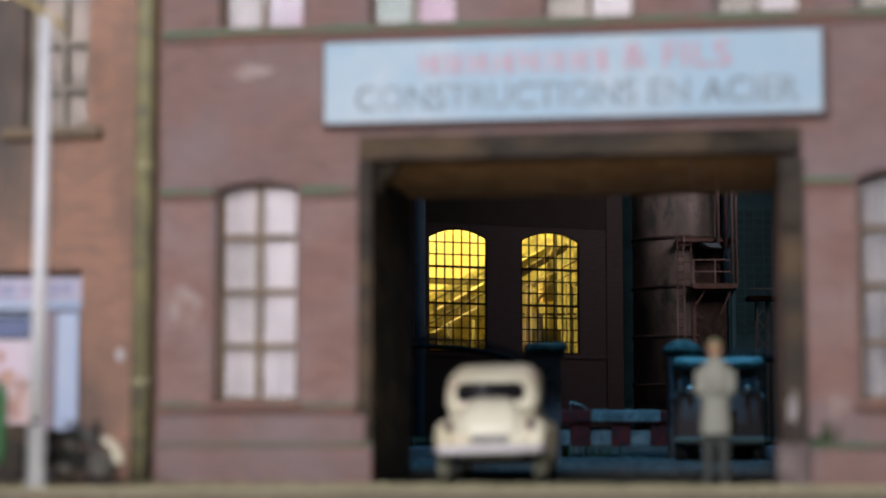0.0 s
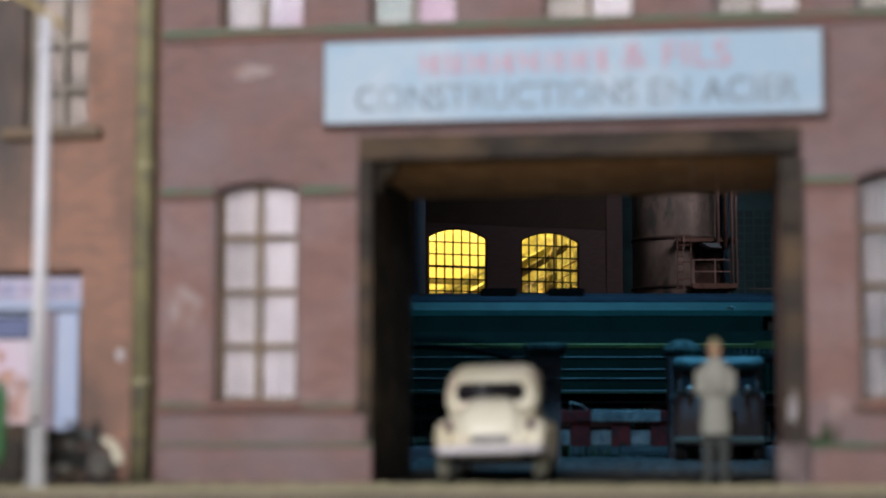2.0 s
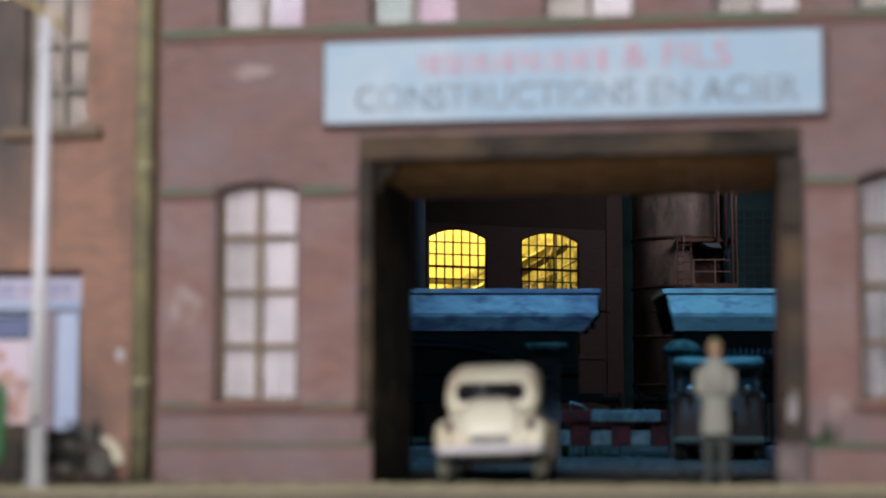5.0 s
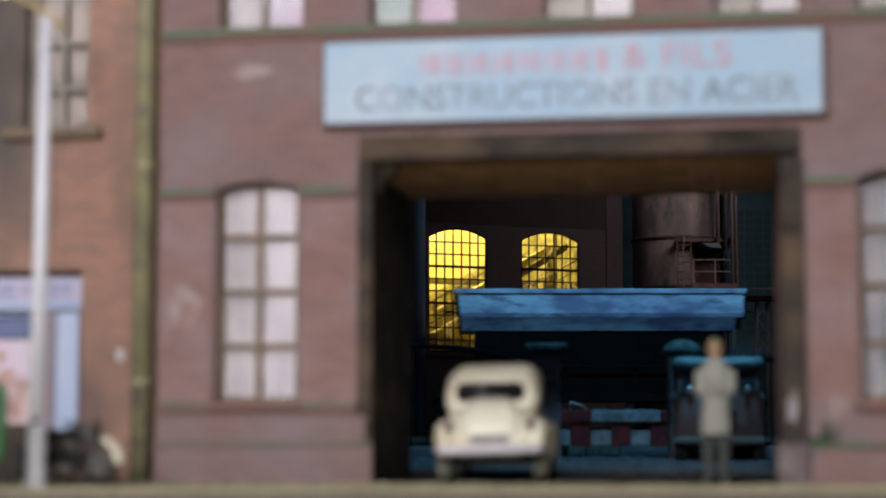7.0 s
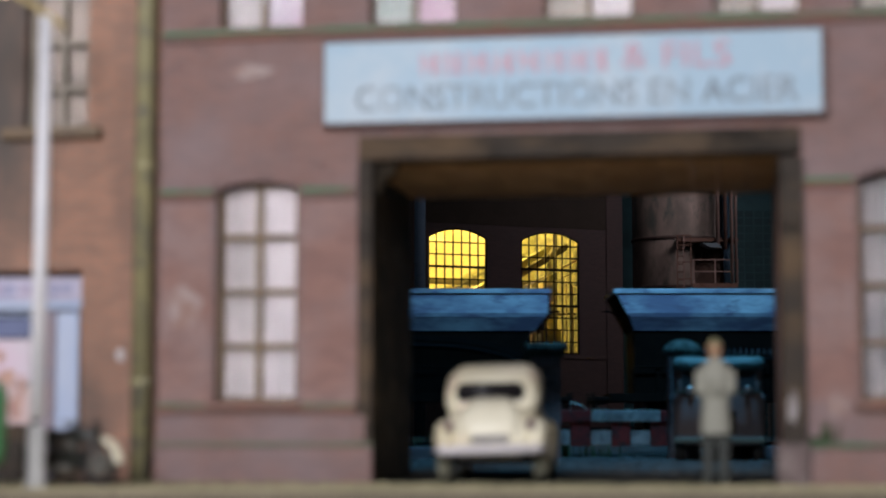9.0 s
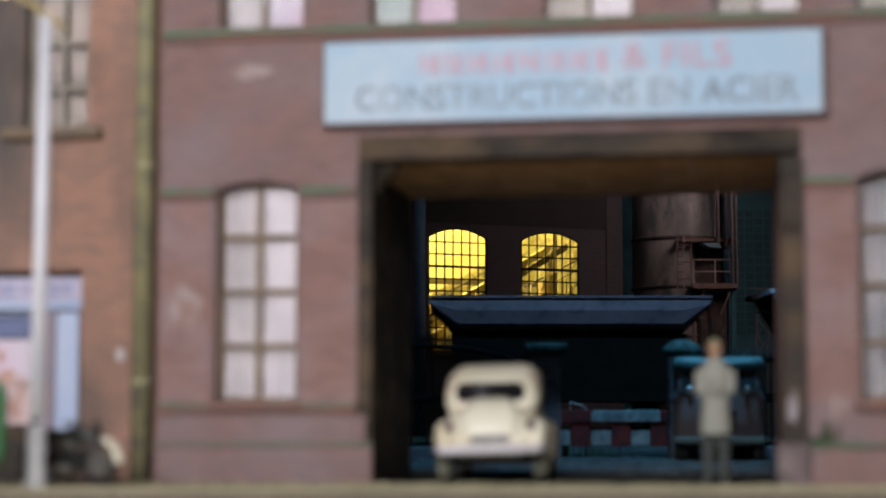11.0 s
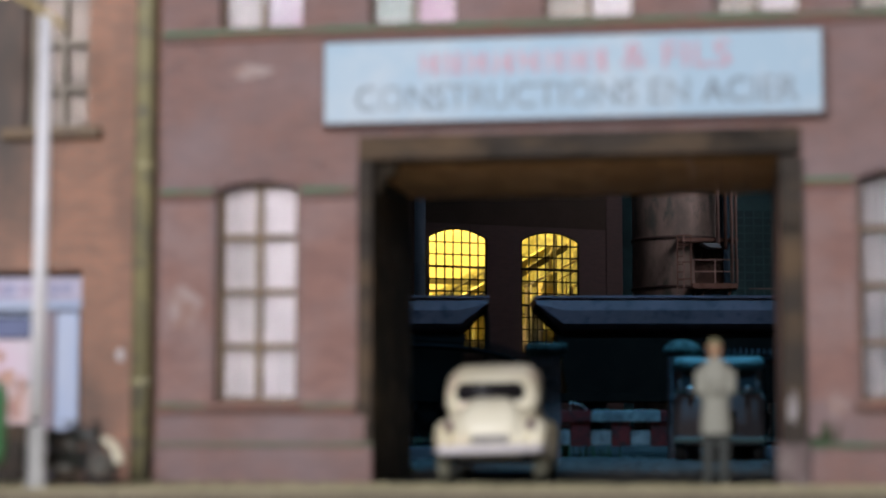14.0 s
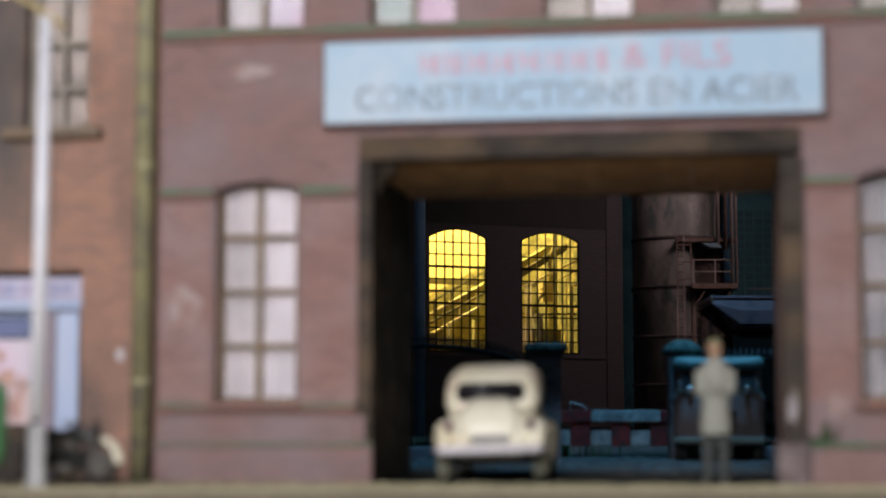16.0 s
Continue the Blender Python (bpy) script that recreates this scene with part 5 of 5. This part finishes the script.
        # stripe follows: lit tone at the rear, dimmed tone at the front
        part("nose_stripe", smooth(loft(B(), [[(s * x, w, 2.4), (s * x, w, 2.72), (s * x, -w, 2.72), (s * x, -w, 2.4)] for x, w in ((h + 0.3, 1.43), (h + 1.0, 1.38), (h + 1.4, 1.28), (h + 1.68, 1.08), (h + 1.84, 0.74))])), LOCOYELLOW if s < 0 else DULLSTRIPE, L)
        for y0, y1 in ((-1.22, -0.06), (0.06, 1.22)):
            us = [y0 + (y1 - y0) * i / 6 for i in range(7)]
            part("windscreen", smooth(loft(B(), [[*[(brow(z, y, 0.03), y, z) for y in us], *[(brow(z, y, -0.02), y, z) for y in us[::-1]]] for z in (3.28, 3.55, 3.8)])), CABGLASS, L)
        for y in (-1.425, 1.415):
            x0, x1 = sorted((s * (h - 1.12), s * (h - 1.58)))
            part("cab_door", box(B(), x0, x1, y - 0.02, y + 0.02, 1.3, 2.98, 0.008), LOCOGREEN, L)
        for y in (-0.85, 0.85):
            part("tail_light" if s < 0 else "headlight", smooth(ball(B(), (s * (h + (1.72 if y < 0 else 2.15)), y, 2.0), 0.085, (0.8, 1, 1), 12)), TAILRED if s < 0 else CHROME, L, "glowing red tail light" if s < 0 else "")
        part("lamp_bracket", tube(B(), (s * (h + 1.3), 0.85, 2.0), (s * (h + 2.12), 0.85, 2.0), 0.03, n=6), UNDER, L)
        buffers(L, s * (h + 1.5), s)
        part("bogie_frame", box(B(), s * 5.2 - 2.1, s * 5.2 + 2.1, -1.05, 1.05, 0.45, 0.9, 0.05), UNDER, L)
        for dx in (-1.6, 0, 1.6):
            wheelset(L, s * 5.2 + dx, 0.5)
        part("snowplough", box(B(), s * (h + 1.3) - 0.1, s * (h + 1.3) + 0.1, -1.2, 1.2, 0.4, 1.2, 0.03), UNDER, L)
    part("fuel_tank", box(B(), -2.4, 2.4, -1.2, 1.2, 0.45, 1.2, 0.08), UNDER, L)
    part("frame_plate", box(B(), -h - 1.2, h + 1.2, -1.3, 1.3, 0.95, 1.2, 0.02), UNDER, L)
    return L


def underframe(W, half, wb):
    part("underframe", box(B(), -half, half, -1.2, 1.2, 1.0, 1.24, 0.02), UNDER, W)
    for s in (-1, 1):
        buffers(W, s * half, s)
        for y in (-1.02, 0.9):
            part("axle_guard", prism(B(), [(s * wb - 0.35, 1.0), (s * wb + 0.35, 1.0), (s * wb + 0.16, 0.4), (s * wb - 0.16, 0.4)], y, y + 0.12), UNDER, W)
        wheelset(W, s * wb)


def tipper(paint_material, rake, stepped, label):
    """A side-tipping ore tub on two axles: creased sides, a top rim, stepped ends."""
    W = thing("ore_wagon", pose(0, TY, RZ), label, "wagon", "ore train wagons")
    a = 4.2
    low, mid = (0.32, 0.3) if stepped else (0.46, 0.16)
    b = -a + 0.1
    levels = ((3.04, b + rake, a - low, 1.24), (3.415, b + 0.66 * rake, a - mid, 1.455), (3.42, b + 0.65 * rake, a - (0.08 if stepped else 0.155), 1.46), (3.54, b + 0.52 * rake, a - 0.08, 1.5), (4.08, b, a - 0.08, 1.48))
    part("tub", loft(B(), [[(x0, -w, z), (x1, -w, z), (x1, w, z), (x0, w, z)] for z, x0, x1, w in levels]), paint_material, W)
    # dark sheet over the raked end, its shade put into the colour
    part("end_sheet", loft(B(), [[(x0 - 0.05, -w - 0.015, z), (x0 - 0.005, -w - 0.015, z), (x0 - 0.005, w + 0.015, z), (x0 - 0.05, w + 0.015, z)] for z, x0, x1, w in levels]), UNDER, W, "raked end sheet, near-black for its shade")
    part("load", prism(B(), [(-1.4, 4.085), (-0.6, 4.2), (0.5, 4.18), (1.4, 4.085)], -a + 0.3, a - 0.3, "x"), LOAD, W)
    bm = B()
    for y0, y1 in ((-1.53, -1.42), (1.42, 1.53)):
        box(bm, -a, a, y0, y1, 4.1, 4.24, 0.02)
    for s in (-1, 1):
        x0, x1 = sorted((s * a, s * (a - 0.12)))
        box(bm, x0, x1, -1.46, 1.46, 4.1, 4.24)
    part("top_rim", bm, paint_material, W)
    # near-black plate, painting shade on the upright end
    part("end_plate", prism(B(), [(-1.46, 3.4), (-1.47, 4.08), (1.47, 4.08), (1.46, 3.4)], a - 0.075, a - 0.02, "x"), UNDER, W, "end plate, near-black for its shade")
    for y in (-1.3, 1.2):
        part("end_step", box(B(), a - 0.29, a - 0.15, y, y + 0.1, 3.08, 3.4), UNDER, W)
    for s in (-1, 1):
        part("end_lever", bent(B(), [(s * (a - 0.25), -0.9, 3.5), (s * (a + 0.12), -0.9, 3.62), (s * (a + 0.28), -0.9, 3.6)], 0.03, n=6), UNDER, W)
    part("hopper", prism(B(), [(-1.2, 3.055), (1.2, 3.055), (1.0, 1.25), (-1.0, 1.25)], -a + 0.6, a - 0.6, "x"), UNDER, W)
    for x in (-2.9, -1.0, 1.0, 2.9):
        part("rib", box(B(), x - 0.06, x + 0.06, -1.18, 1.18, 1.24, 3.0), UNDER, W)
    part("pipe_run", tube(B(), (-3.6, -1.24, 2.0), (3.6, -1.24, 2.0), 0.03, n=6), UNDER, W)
    underframe(W, 4.3, 2.7)
    return W


def hopper(label):
    """A dark mineral hopper with raked ends and chamfered sides."""
    W = thing("hopper_wagon", pose(0, TY, RZ), label, "wagon", "hopper train wagons")
    a = 4.07
    rings = []
    for x, zb in ((-a, 3.93), (-a + 0.06, 3.8), (-a + 0.85, 2.96), (a - 0.85, 2.96), (a - 0.06, 3.8), (a, 3.93)):
        zc = max(zb, 3.62)
        k = (zc - zb) / (3.62 - 2.96) if zb < 3.62 else 0.0
        zm = zb + (zc - zb) * 0.42
        rings.append([(x, -1.46, 4.03), (x, -1.5, zc), (x, -1.5 + 0.1 * k, zm), (x, -1.5 + 0.8 * k, zb), (x, 1.5 - 0.8 * k, zb), (x, 1.5 - 0.1 * k, zm), (x, 1.5, zc), (x, 1.46, 4.03)])
    part("body", loft(B(), rings), WAGON_B, W)
    part("top_rim", box(B(), -a - 0.02, a + 0.02, -1.53, -1.49, 3.97, 4.04), WAGON_B, W)
    part("top_rim", box(B(), -a - 0.02, a + 0.02, 1.49, 1.53, 3.97, 4.04), WAGON_B, W)
    part("load", prism(B(), [(-1.4, 4.031), (-0.5, 4.1), (0.6, 4.12), (1.4, 4.031)], -a + 0.4, a - 0.4, "x"), LOAD, W)
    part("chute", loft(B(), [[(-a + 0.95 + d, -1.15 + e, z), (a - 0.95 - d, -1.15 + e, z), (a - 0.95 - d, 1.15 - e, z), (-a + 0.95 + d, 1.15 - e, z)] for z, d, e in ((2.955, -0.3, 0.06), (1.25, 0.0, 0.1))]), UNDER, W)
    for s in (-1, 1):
        # shade of the raked ends, painted as near-black sheets
        part("end_sheet", loft(B(), [[(s * x, -w, z + e), (s * x, w, z + e), (s * (x + 0.02), w, z - 0.03), (s * (x + 0.02), -w, z - 0.03)] for x, w, z, e in ((a - 0.04, 1.47, 3.8, 0.0), (a - 0.83, 0.72, 2.965, 0.0))]), UNDER, W, "raked end sheet, near-black for its shade")
        for y in (-1.2, 1.1):
            part("end_post", bent(B(), [(s * (a - 0.1), y, 3.9), (s * (a - 0.02), y, 3.2), (s * (a - 0.1), y, 1.2)], 0.04, n=6), UNDER, W)
    underframe(W, 4.0, 2.3)
    return W


engine = loco()
tip_a = tipper(WAGON_A, 0.25, True, "pale weathered ore tipper wagon, streaked with dirt")
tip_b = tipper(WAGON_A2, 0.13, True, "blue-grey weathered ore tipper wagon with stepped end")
tip_c = tipper(WAGON_A2, 0.52, False, "blue-grey weathered ore tipper wagon with raked ends")
hop = hopper("dark slate-coloured mineral hopper wagon")


def motions():
    """Every vehicle starts off the picture and runs through on the straight track."""
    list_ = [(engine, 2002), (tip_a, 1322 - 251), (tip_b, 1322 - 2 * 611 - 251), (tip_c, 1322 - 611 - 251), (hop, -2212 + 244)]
    list_ += [(copy_thing(tip_c, tip_c.matrix_basis), 1322 - 611 * k - 251) for k in (3, 4)]
    list_ += [(copy_thing(hop, hop.matrix_basis), -2212 - 566 * k + 244) for k in (1, 2, 3)]
    for ob, c in list_:
        x0 = (c - 784) / PX
        walk(ob, [(t, at_scale(pose(x0 + s, TY, RZ))) for t, s in TRAVEL])
        for w in [o for o in ob.children if o.name.startswith("wheelset")]:
            x, r = w.location.x / K, w.location.z / K
            rows, turn = [], 0.0
            for i in range(0, 241):
                t = i / 15
                s = float(np.interp(t, [q[0] for q in TRAVEL], [q[1] for q in TRAVEL]))
                rows.append((t, at_scale(pose(x, 0, r, 0, math.degrees(s / r), 0))))
            walk(w, rows)


motions()
